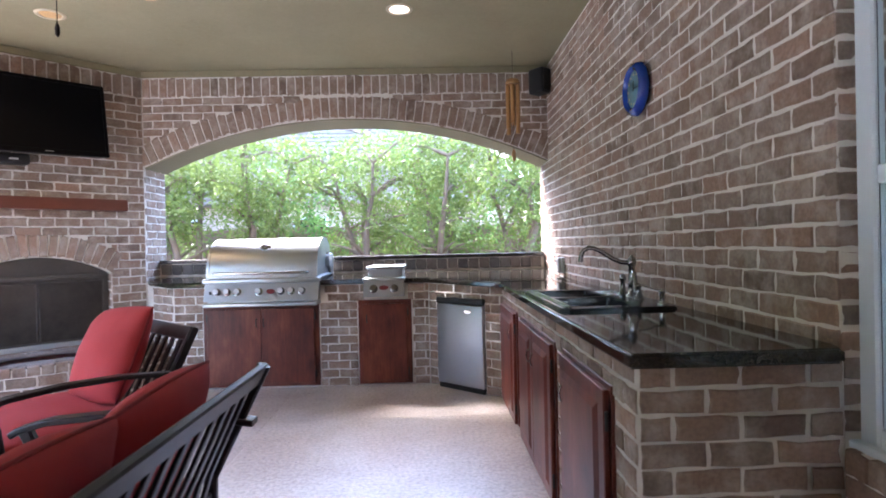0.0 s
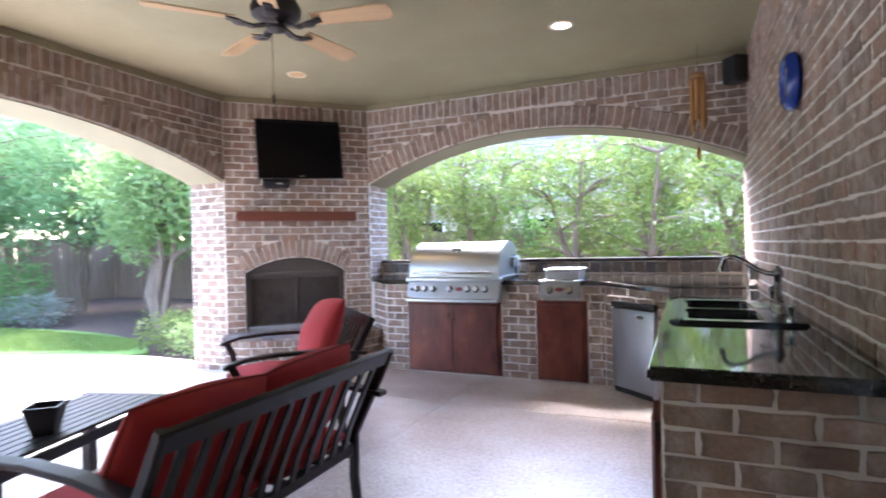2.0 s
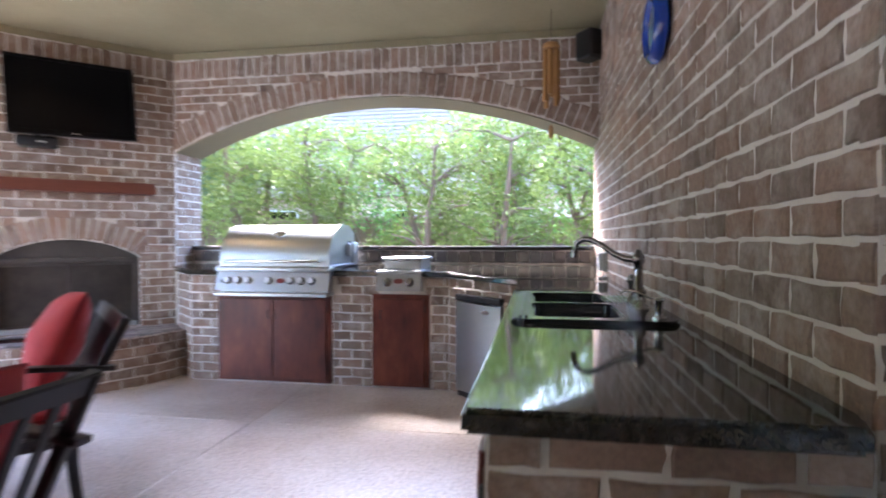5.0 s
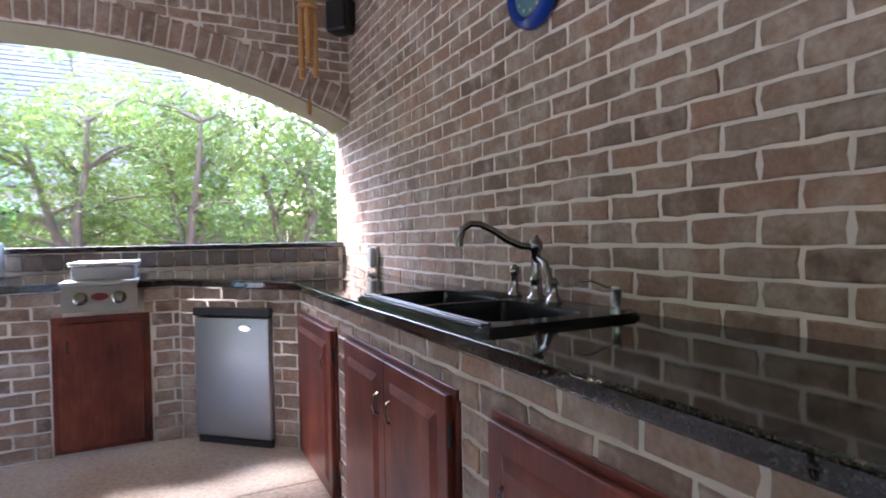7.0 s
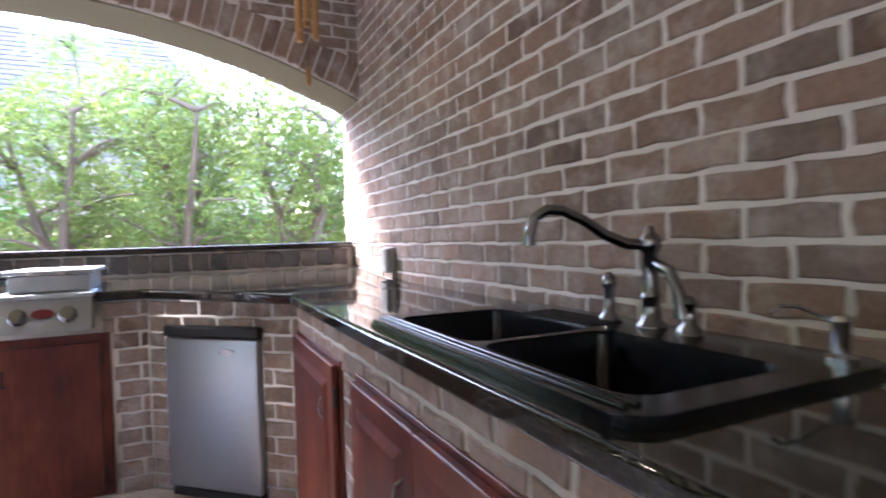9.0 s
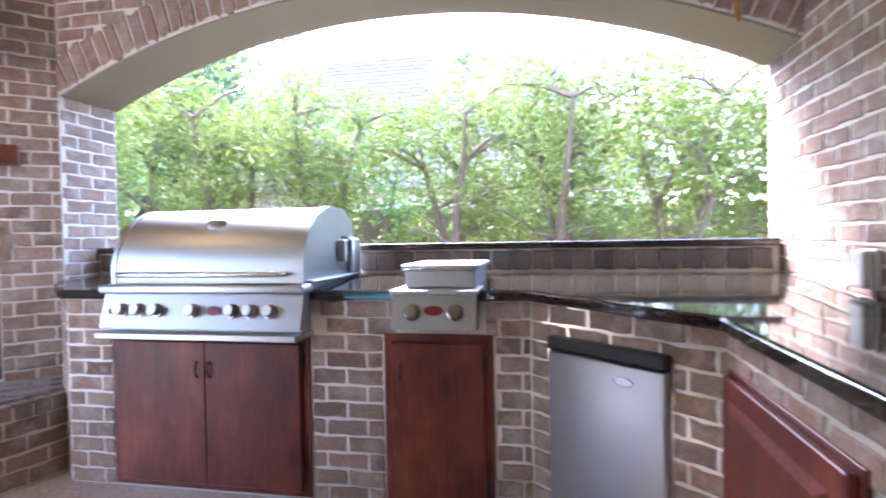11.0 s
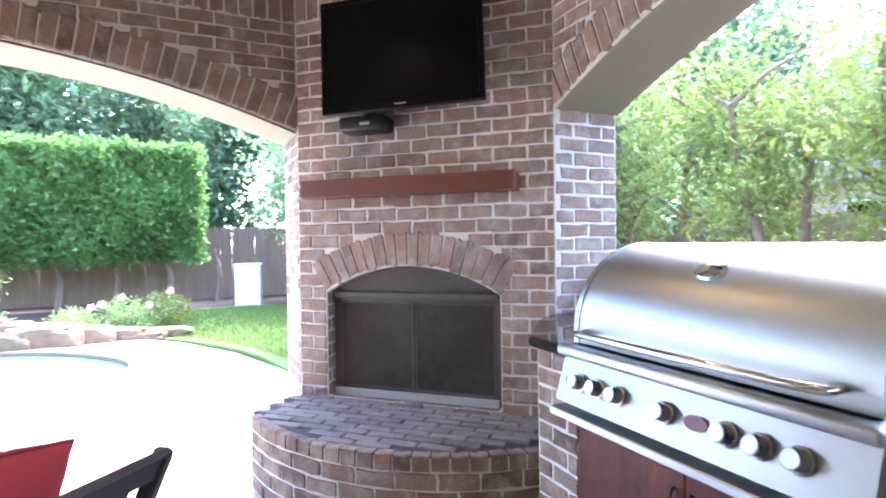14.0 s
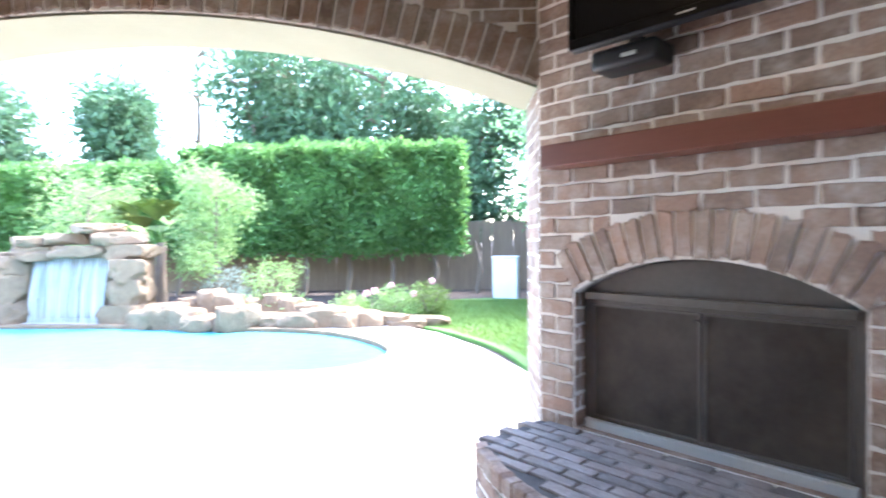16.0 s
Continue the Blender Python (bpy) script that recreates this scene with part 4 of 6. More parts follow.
# ---- side burner ----
burner = thing("side_burner", "stainless steel side burner with a flat lid", "side burner")
BX0, BX1, BY = -0.337, 0.008, 5.255
part("body", box(BX0 + 0.015, BX1 - 0.015, BY + 0.05, 5.80, 0.78, 0.931, 0.004), STEEL, burner)
part("control_panel", swept([(BY, 0.775), (BY + 0.09, 0.77), (BY + 0.09, 0.908), (BY + 0.04, 0.908)], BX0, BX1), PANEL_STEEL, burner)
part("top_trim", box(BX0 - 0.008, BX1 + 0.008, BY + 0.02, 5.83, 0.910, 0.932, 0.006, 2), STEEL, burner)
part("lid", box(BX0 + 0.035, BX1 - 0.012, BY + 0.11, 5.74, 0.933, 1.007, 0.006, 2), STEEL, burner)
part("lid_top", box(BX0 + 0.02, BX1 + 0.005, BY + 0.09, 5.76, 1.009, 1.030, 0.008, 3), STEEL, burner, smooth=True)
part("lid_handle", box(BX0 + 0.11, BX1 - 0.09, BY + 0.066, BY + 0.089, 1.006, 1.018, 0.004), CHROME, burner)
for x in (-0.25, -0.075):
    knob(x, BY + 0.017, 0.842, 0.028, radians(75), burner, PEWTER, PEWTER)
bd = lathe([(0.040, 0.0), (0.040, 0.005), (0.0, 0.006)], 24)
part("badge", moved(bd, Matrix.Translation((-0.163, BY + 0.019, 0.85)) @ Matrix.Rotation(radians(75), 4, "X") @ Matrix.Diagonal((1, 0.5, 1, 1))), BADGE_RED, burner, "oval dark red badge")

# ---- sink and tap ----
sink = thing("kitchen_sink", "black composite double sink set in the granite worktop", "sink")


def bowl(y0, y1, x0, x1):
    bm = bmesh.new()
    rim, low = [], []
    for sx, sy in ((0, 0), (1, 0), (1, 1), (0, 1)):
        rim.append(bm.verts.new((x0 + sx * (x1 - x0), y0 + sy * (y1 - y0), TOP + 0.008)))
        low.append(bm.verts.new((x0 + 0.02 + sx * (x1 - x0 - 0.04), y0 + 0.02 + sy * (y1 - y0 - 0.04), TOP - 0.19)))
    for k in range(4):
        bm.faces.new((rim[k], rim[(k + 1) % 4], low[(k + 1) % 4], low[k]))
    bm.faces.new(low[::-1])
    bmesh.ops.recalc_face_normals(bm, faces=bm.faces)
    bmesh.ops.bevel(bm, geom=[e for e in bm.edges if e.calc_face_angle(0) > 0.5 or len(e.link_faces) == 2], offset=0.02, segments=3, affect="EDGES")
    bmesh.ops.solidify(bm, geom=bm.faces[:], thickness=0.006)
    return bm


deck_x = 1.165
part("bowl", bowl(3.425, 3.815, SX0 + 0.02, deck_x), SINK_BLACK, sink, smooth=True)
part("bowl", bowl(3.005, 3.395, SX0 + 0.02, deck_x), SINK_BLACK, sink, smooth=True)
def rounded(x0, x1, y0, y1, r, n=6):
    out = []
    for cx, cy, a0 in ((x1 - r, y1 - r, 0), (x0 + r, y1 - r, 90), (x0 + r, y0 + r, 180), (x1 - r, y0 + r, 270)):
        out += [(cx + r * math.cos(radians(a0 + 90 * k / n)), cy + r * math.sin(radians(a0 + 90 * k / n))) for k in range(n + 1)]
    return out


rim_bm = flat_shape([rounded(SX0 - 0.05, SX1 + 0.045, SY0 - 0.055, SY1 + 0.055, 0.06),
                     rounded(SX0 + 0.022, deck_x - 0.002, 3.007, 3.393, 0.045),
                     rounded(SX0 + 0.022, deck_x - 0.002, 3.427, 3.813, 0.045)], TOP + 0.001, TOP + 0.015)
bmesh.ops.bevel(rim_bm, geom=[e for e in rim_bm.edges if len(e.link_faces) == 2 and e.calc_face_angle(0) > 0.8 and e.verts[0].co.z > TOP + 0.01 and e.verts[1].co.z > TOP + 0.01], offset=0.007, segments=4, affect="EDGES")
part("rim", rim_bm, SINK_BLACK, sink, "rolled glossy rim", smooth=True)
for k in range(2):
    part("ridge", rod((SX0 - 0.018 + 0.018 * k, SY0 - 0.01, TOP + 0.0150), (SX0 - 0.018 + 0.018 * k, SY1 + 0.01, TOP + 0.0150), 0.006, n=8), SINK_BLACK, sink, smooth=True)
for y in (3.20, 3.62):
    part("drain", moved(lathe([(0.042, 0), (0.042, 0.003), (0.03, 0.004)], 20), Matrix.Translation((1.01, y, TOP - 0.188))), CHROME, sink)
for k in range(5):
    part("drain_groove", rod((deck_x + 0.012 + k * 0.02, 3.44, TOP + 0.0150), (deck_x + 0.012 + k * 0.02, 3.70, TOP + 0.0150), 0.005, n=6), SINK_BLACK, sink)

tap = thing("tap", "dark chrome swan-neck kitchen tap behind the sink", "tap")
TX, TY, TZ = 1.265, 3.36, TOP + 0.0155
part("body", moved(lathe([(0.032, 0), (0.032, 0.006), (0.022, 0.014), (0.019, 0.06), (0.022, 0.065), (0.017, 0.075), (0.016, 0.155), (0.022, 0.162), (0.024, 0.180), (0.020, 0.192), (0.012, 0.20), (0.008, 0.212)], 24), Matrix.Translation((TX, TY, TZ))), PEWTER, tap, smooth=True)
spout = [(0.0, 0.172), (0.05, 0.176), (0.095, 0.196), (0.14, 0.228), (0.185, 0.250), (0.215, 0.252), (0.242, 0.236), (0.254, 0.200), (0.255, 0.178)]
part("spout", tube([(TX - 0.915 * r, TY + 0.40 * r, TZ + h) for r, h in spout], [0.0125, 0.0125, 0.012, 0.0115, 0.0115, 0.0115, 0.012, 0.013, 0.0145], 14), PEWTER, tap, smooth=True)
part("lever", tube([(TX, TY - 0.015, TZ + 0.135), (TX - 0.01, TY - 0.06, TZ + 0.12), (TX - 0.015, TY - 0.088, TZ + 0.075), (TX - 0.016, TY - 0.092, TZ + 0.03)], [0.010, 0.012, 0.012, 0.014], 12), PEWTER, tap, smooth=True)
part("side_handle", moved(lathe([(0.026, 0), (0.024, 0.01), (0.014, 0.02), (0.012, 0.07), (0.018, 0.08), (0.016, 0.1), (0.006, 0.11)], 20), Matrix.Translation((TX - 0.005, TY + 0.12, TZ))), PEWTER, tap, smooth=True)
part("side_handle", moved(lathe([(0.026, 0), (0.024, 0.01), (0.014, 0.02), (0.012, 0.05), (0.016, 0.06), (0.006, 0.075)], 20), Matrix.Translation((TX - 0.005, TY - 0.10, TZ))), PEWTER, tap, smooth=True)
soap = thing("soap_pump", "chrome soap pump with a thin curved spout", "soap dispenser")
part("body", moved(lathe([(0.022, 0), (0.022, 0.006), (0.013, 0.012), (0.013, 0.055), (0.017, 0.06), (0.014, 0.068)], 20), Matrix.Translation((1.262, 2.99, TZ))), CHROME, soap, smooth=True)
part("nozzle", tube([(1.262, 2.99, TZ + 0.064), (1.235, 3.0, TZ + 0.066), (1.195, 3.012, TZ + 0.084), (1.165, 3.02, TZ + 0.086), (1.15, 3.025, TZ + 0.076)], 0.0035, 8), CHROME, soap, smooth=True)
outlet = thing("socket_cover", "grey weatherproof socket cover on the brick wall", "socket", basis((XR - 0.012, 5.30, 0.93), (0, -1, 0), (-1, 0, 0)))
part("base", box(0.0, 0.11, -0.002, 0.02, 0.01, 0.15, 0.006), GREY_BOX, outlet)
part("lid", box(0.008, 0.102, 0.021, 0.055, 0.016, 0.144, 0.012, 2), GREY_BOX, outlet)

# ---- on the walls ----
clock = thing("wall_clock", "round cobalt blue clock on the brick wall", "clock", basis((XR - 0.012, 3.47, 2.005), (0, -1, 0), (-1, 0, 0)))
RX = Matrix.Rotation(-math.pi / 2, 4, "X")
part("rim", moved(lathe([(0.125, 0.0), (0.14, 0.015), (0.135, 0.045), (0.115, 0.058), (0.10, 0.05), (0.095, 0.035)], 40), RX), BLUE, clock, smooth=True)
part("dial", moved(lathe([(0.096, 0.030), (0.096, 0.036)], 40), RX), DIAL, clock, "blue-green dial")
for k in range(12):
    a = k * math.pi / 6
    part("hour_mark", box(0.078 * math.sin(a) - 0.006, 0.078 * math.sin(a) + 0.006, 0.0365, 0.039, 0.078 * math.cos(a) - 0.006, 0.078 * math.cos(a) + 0.006, 0.001), WHITE_TRIM, clock)
part("hour_hand", box(-0.004, 0.004, 0.0395, 0.041, -0.01, 0.045), BLACK_PLASTIC, clock)
part("minute_hand", box(-0.01, 0.065, 0.0412, 0.043, -0.003, 0.003), BLACK_PLASTIC, clock)

speaker = thing("loudspeaker", "small black outdoor loudspeaker on a bracket", "loudspeaker", pose(1.295, 5.66, 2.585, 0, 0, 38))
sp = box(-0.075, 0.075, -0.085, 0.085, 0.0, 0.225, 0.02, 3)
part("cabinet", sp, BLACK_PLASTIC, speaker, smooth=True)
part("grille", box(-0.065, 0.065, -0.095, -0.0855, 0.012, 0.213, 0.004), IRON, speaker)
part("bracket", rod((0, 0.08, 0.11), (0.0, 0.10, 0.11), 0.02), IRON, speaker)

chimes = thing("wind_chime", "bamboo wind chime hanging from the ceiling", "wind chime", pose(0.99, 5.36, 0))
part("cord", rod((0, 0, 2.60), (0, 0, CEIL), 0.002, n=6), IRON, chimes)
part("crown", moved(lathe([(0.06, 2.585), (0.065, 2.60), (0.055, 2.625), (0.02, 2.64)], 20), Matrix.Identity(4)), BAMBOO, chimes)
for k in range(6):
    a = k * math.pi / 3 + 0.3
    x, y = 0.048 * math.cos(a), 0.048 * math.sin(a)
    part("bamboo_tube", rod((x, y, 2.20 + 0.05 * math.sin(k * 2.1)), (x, y, 2.575), 0.018, n=10), BAMBOO, chimes, smooth=True)
part("clapper_cord", rod((0, 0, 2.02), (0, 0, 2.59), 0.0018, n=6), IRON, chimes)
part("wind_sail", tube([(0, 0, 1.92), (0, 0, 1.935), (0, 0, 1.97), (0, 0, 2.01), (0, 0, 2.025)], [0.008, 0.022, 0.028, 0.020, 0.006], 10, flat=0.3), BAMBOO, chimes, smooth=True)

TV_M = D_M @ Matrix.Translation((0.765, 0.175, 2.325)) @ Matrix.Rotation(radians(-6), 4, "Z") @ Matrix.Rotation(radians(-2.0), 4, "Y") @ Matrix.Rotation(radians(4), 4, "X")
tv = thing("television", "wall-mounted black flat television, switched off", "television", TV_M)
part("case", box(-0.445, 0.445, -0.045, 0.0, -0.31, 0.31, 0.008, 2), BLACK_PLASTIC, tv, smooth=True)
fr = box(-0.445, 0.445, 0.001, 0.012, 0.285, 0.31, 0.003)
for b in ((-0.445, 0.445, -0.31, -0.27), (-0.445, -0.420, -0.27, 0.285), (0.420, 0.445, -0.27, 0.285)):
    box(b[0], b[1], 0.001, 0.012, b[2], b[3], 0.003, bm=fr)
part("bezel", fr, SCREEN, tv)
part("screen", box(-0.419, 0.419, 0.001, 0.004, -0.269, 0.284), SCREEN, tv, "dark glossy screen")
part("maker_mark", box(-0.03, 0.03, 0.0122, 0.0128, -0.294, -0.288), GREY_BOX, tv)
part("wall_arm", box(-0.06, 0.06, -0.165, -0.046, -0.1, 0.1, 0.01), IRON, tv)
mount = thing("cable_box", "black box on the brick under the television", "cable box", D_M @ Matrix.Translation((0.52, 0.012, 1.925)))
part("case", box(-0.14, 0.14, 0.0, 0.16, -0.005, 0.08, 0.025, 3), BLACK_PLASTIC, mount, smooth=True)
part("front_light", box(0.0, 0.06, 0.158, 0.164, 0.025, 0.04, 0.002), GREY_BOX, mount)
part("bracket", box(-0.03, 0.03, 0.01, 0.05, 0.07, 0.13, 0.004), IRON, mount)

mantel = tagged(part("mantel_shelf", moved(box(0.115, 1.36, 0.012, 0.145, 1.57, 1.668, 0.006, 2), Matrix.Identity(4)), MANTEL, at=D_M), "red-brown solid wood mantel beam on the chimney", "mantel")

fire_doors = thing("fireplace_doors", "closed smoked glass fireplace doors in a bronze frame", "fireplace doors", D_M)
ff = wall_slab(Matrix.Identity(4), [(0.20, HEARTH + 0.002), (1.24, HEARTH + 0.002), (1.24, 1.015)] + [(u, z - 0.006) for u, z in fire_arch.line()[::-1][1:-1]] + [(0.20, 1.015)], 0.02, DOOR_BRONZE, [[(0.235, HEARTH + 0.05), (1.205, HEARTH + 0.05), (1.205, 0.965), (0.235, 0.965)]])
part("surround", moved(ff, Matrix.Translation((0, -0.07, 0))), DOOR_BRONZE, fire_doors)
part("hood_strip", box(0.215, 1.225, -0.066, -0.04, 0.985, 1.02, 0.004), DOOR_BRONZE, fire_doors)
part("ash_lip", box(0.215, 1.225, -0.066, -0.035, HEARTH + 0.004, HEARTH + 0.045, 0.004), GREY_BOX, fire_doors)
for a, b in ((0.238, 0.716), (0.724, 1.202)):
    d = part("door", wall_slab(Matrix.Identity(4), [(a, HEARTH + 0.053), (b, HEARTH + 0.053), (b, 0.962), (a, 0.962)], 0.016, DOOR_BRONZE, [[(a + 0.012, HEARTH + 0.062), (b - 0.012, HEARTH + 0.062), (b - 0.012, 0.952), (a + 0.012, 0.952)]]), DOOR_BRONZE, fire_doors, at=Matrix.Translation((0, -0.075, 0)))
    part("glass", box(a + 0.011, b - 0.011, -0.010, -0.006, HEARTH + 0.061, 0.953), FIRE_GLASS, d)
    part("handle", rod((0.70 if a < 0.5 else 0.74, 0.0, 0.93), (0.70 if a < 0.5 else 0.74, 0.014, 0.93), 0.006, n=8), IRON, d)

# ---- ceiling fan and lamps ----
fan = thing("ceiling_fan", "dark iron ceiling fan with five pale wood blades", "ceiling fan", pose(-1.232, 2.876, 0.043))
part("canopy", moved(lathe([(0.03, CEIL - 0.113), (0.055, CEIL - 0.093), (0.07, CEIL - 0.044)], 24), Matrix.Identity(4)), IRON, fan, smooth=True)
part("downrod", rod((0, 0, 2.66), (0, 0, CEIL - 0.10), 0.013), IRON, fan)
part("motor", lathe([(0.03, 2.455), (0.055, 2.465), (0.06, 2.49), (0.045, 2.505), (0.09, 2.52), (0.135, 2.545), (0.14, 2.585), (0.12, 2.625), (0.06, 2.655), (0.03, 2.67)], 32), IRON, fan, "ornate dark iron motor housing", smooth=True)
for k in range(5):
    a = 13 + 72 * k
    m = pose(0, 0, 0, 0, 0, a)
    arm = part("blade_arm", bar([(0.06, 0, 2.535), (0.13, 0, 2.515), (0.20, 0, 2.53), (0.27, 0, 2.545)], 0.05, 0.012, (0, 1, 0)), IRON, fan, at=pose(0, 0, -0.045) @ m)
    moved_scroll = lathe([(0.02, -0.008), (0.045, 0.0), (0.02, 0.008)], 14)
    part("scroll", moved(moved_scroll, Matrix.Translation((0.19, 0, 2.522))), IRON, arm, smooth=True)
    outline = [(0.22, -0.05), (0.60, -0.068), (0.66, -0.060), (0.68, -0.03), (0.68, 0.03), (0.66, 0.060), (0.60, 0.068), (0.22, 0.05)]
    part("blade", moved(prism(outline, -0.004, 0.004), Matrix.Translation((0, 0, 2.552)) @ Matrix.Rotation(radians(-12), 4, "X")), BLADE, arm, "pale wood blade")
part("pull_chain", rod((-0.03, 0.0, 2.10), (-0.03, 0.0, 2.47), 0.0018, n=6), IRON, fan)
part("chain_knob", moved(lathe([(0.003, 2.05), (0.009, 2.06), (0.010, 2.085), (0.004, 2.105)], 12), Matrix.Translation((-0.03, 0, 0))), IRON, fan)


def downlight(x, y, colour, watts, glow):
    ob = thing("recessed_light", "lit recessed ceiling light with a white trim ring", "ceiling light", pose(x, y, CEIL), group="recessed lights in the ceiling")
    part("trim_ring", lathe([(0.068, -0.001), (0.072, -0.006), (0.092, -0.005), (0.096, -0.001)], 32), WHITE_TRIM, ob, smooth=True)
    part("lens", lathe([(0.067, -0.002), (0.062, -0.0035), (0.0, -0.004)], 32), glowing("lamp_glow", colour, glow), ob, "glowing lens")
    ld = bpy.data.lights.new("recessed_lamp", "SPOT")
    ld.energy, ld.color, ld.spot_size, ld.spot_blend, ld.shadow_soft_size = watts, colour, radians(120), 0.6, 0.06
    new("recessed_lamp", ld).matrix_world = look((x, y, CEIL - 0.012), (x, y, 0))


downlight(0.06, 4.49, (1.0, 0.86, 0.66), 1.2, 0.4)
downlight(-2.38, 4.50, (1.0, 0.60, 0.26), 1.5, 0.024)


# ---- furniture ----
def cushion(w, d, t, puff=0.32, seed=1):
    """A stuffed cushion lying flat: w by d, t thick, plump in the middle and creased."""
    off = Vector((seed * 7.3, seed * 3.1, 0))
    bm = bmesh.new()
    n = 24
    grids = []
    for side in (1, -1):
        g = []
        for i in range(n + 1):
            row = []
            for j in range(n + 1):
                a, b = math.sin(math.pi / 2 * (2 * i / n - 1)), math.sin(math.pi / 2 * (2 * j / n - 1))
                edge = max(0.0, (1 - a * a) * (1 - b * b))
                h = t / 2 * edge ** puff * (1 + 0.16 * noise.noise(Vector((a * 1.6, b * 1.6, side)) + off) + 0.05 * noise.noise(Vector((a * 5, b * 3, side)) + off))
                row.append(bm.verts.new((a * w / 2 * (1 + 0.04 * (1 - b * b) * abs(a) ** 3), b * d / 2 * (1 + 0.06 * (1 - a * a) * abs(b) ** 3), side * h)))
            g.append(row)
        grids.append(g)
    for s, g in zip((1, -1), grids):
        for i in range(n):
            for j in range(n):
                f = (g[i][j], g[i + 1][j], g[i + 1][j + 1], g[i][j + 1])
                bm.faces.new(f if s > 0 else f[::-1])
    rims = [v for g in grids for i, row in enumerate(g) for j, v in enumerate(row) if i in (0, n) or j in (0, n)]
    bmesh.ops.remove_doubles(bm, verts=rims, dist=0.0005)
    return bm


def seam(w, d):
    pts = []
    for i in range(40):
        a = 2 * math.pi * i / 40
        x, y = math.cos(a), math.sin(a)
        m = max(abs(x), abs(y))
        x, y = x / m, y / m
        pts.append((x * w / 2 * (1 + 0.04 * (1 - y * y)), y * d / 2 * (1 + 0.06 * (1 - x * x)), 0))
    return tube(pts + pts[:1], 0.006, 6)


def seat(name, label, category, width, top, seats, at, pillow_tilt=0.0, pillow=(0.635, 0.435, 1.0)):
    """A slatted metal garden seat with loose cushions. Its back is at +y."""
    ob = thing(name, label, category, at)
    w = width / 2

    def back(z):
        return 0.235 + 0.02 * (z / 0.4) if z < 0.4 else 0.255 + (z - 0.4) * 0.5

    for s in (-1, 1):
        part("back_leg", bar([(s * w, back(0) + 0.035, 0), (s * w, back(0.2) + 0.005, 0.2), (s * w, back(0.4), 0.4), (s * w, back(0.6), 0.6), (s * w, back(top), top)], 0.045, 0.032, (0, 1, 0)), BRONZE, ob)
        part("front_leg", bar([(s * w, -0.40, 0), (s * w, -0.36, 0.18), (s * w, -0.33, 0.36), (s * w, -0.345, 0.50), (s * w, -0.385, 0.585)], 0.045, 0.032, (0, 1, 0)), BRONZE, ob)
        part("armrest", bar([(s * w, back(0.62) + 0.05, 0.595), (s * w, 0.12, 0.628), (s * w, -0.12, 0.632), (s * w, -0.30, 0.618), (s * w, -0.40, 0.592), (s * w, -0.425, 0.575)], 0.062, 0.022, (1, 0, 0)), BRONZE, ob, "flat curved armrest")
        part("side_rail", bar([(s * w, 0.25, 0.30), (s * w, -0.34, 0.31)], 0.05, 0.025, (0, 0, 1)), BRONZE, ob)
    part("top_rail", bar([(-w - 0.02, back(top - 0.03), top - 0.03), (w + 0.02, back(top - 0.03), top - 0.03)], 0.075, 0.028, (0, 0.45, 0.9)), BRONZE, ob, "wide flat top rail")
    part("lower_rail", bar([(-w, back(0.33), 0.33), (w, back(0.33), 0.33)], 0.05, 0.025, (0, 0, 1)), BRONZE, ob)
    part("front_rail", bar([(-w, -0.34, 0.31), (w, -0.34, 0.31)], 0.05, 0.025, (0, 0, 1)), BRONZE, ob)
    n = round(width / 0.087)
    for k in range(1, n):
        x = -w + width * k / n
        part("slat", bar([(x, back(0.33), 0.33), (x, back(0.45) + 0.01, 0.45), (x, back(0.62) + 0.004, 0.62), (x, back(top - 0.05), top - 0.05)], 0.036, 0.012, (1, 0, 0)), BRONZE, ob)
    for k in range(round(width / 0.12)):
        x = -w + 0.06 + k * (width - 0.12) / (round(width / 0.12) - 1)
        part("seat_slat", bar([(x, -0.33, 0.325), (x, 0.25, 0.315)], 0.05, 0.01, (1, 0, 0)), BRONZE, ob)
    cw = (width - 0.06) / seats
    for k in range(seats):
        x = -w + 0.03 + cw * (k + 0.5)
        c = part("seat_cushion", cushion(cw - 0.008, 0.60, 0.14, 0.30, k), FABRIC, ob, "red canvas seat cushion", Matrix.Translation((x, -0.07, 0.395)), True)
        part("piping", seam(cw - 0.008, 0.60), PIPING, c, smooth=True)
        m = Matrix.Translation((x, 0.20 + (pillow[0] - 0.655) * 0.5, pillow[0])) @ Matrix.Rotation(radians(66), 4, "X") @ Matrix.Rotation(radians(pillow_tilt * (1 if k else -1)), 4, "Z")
        c = part("back_cushion", cushion((cw - 0.006) * pillow[2], pillow[1], 0.215, 0.42, k + 5), FABRIC, ob, "plump red canvas back cushion", m, True)
        part("piping", seam((cw - 0.006) * pillow[2], pillow[1]), PIPING, c, smooth=True)
    return ob


seat("loveseat", "dark bronze slatted metal loveseat with red cushions", "loveseat", 1.17, 0.795, 2, pose(-0.81, 1.965, 0, 0, 0, -90), 2.5, (0.612, 0.435, 1.0))
seat("armchair", "dark bronze metal armchair with plump red cushions by the fireplace", "armchair", 0.89, 0.812, 1, pose(-1.61, 3.375, 0, 0, 0, -43), -6, (0.672, 0.48, 0.78))
seat("armchair", "dark bronze metal armchair with red cushions at the table's end", "armchair", 0.74, 0.84, 1, pose(-1.96, 0.72, 0, 0, 0, 176), 0)

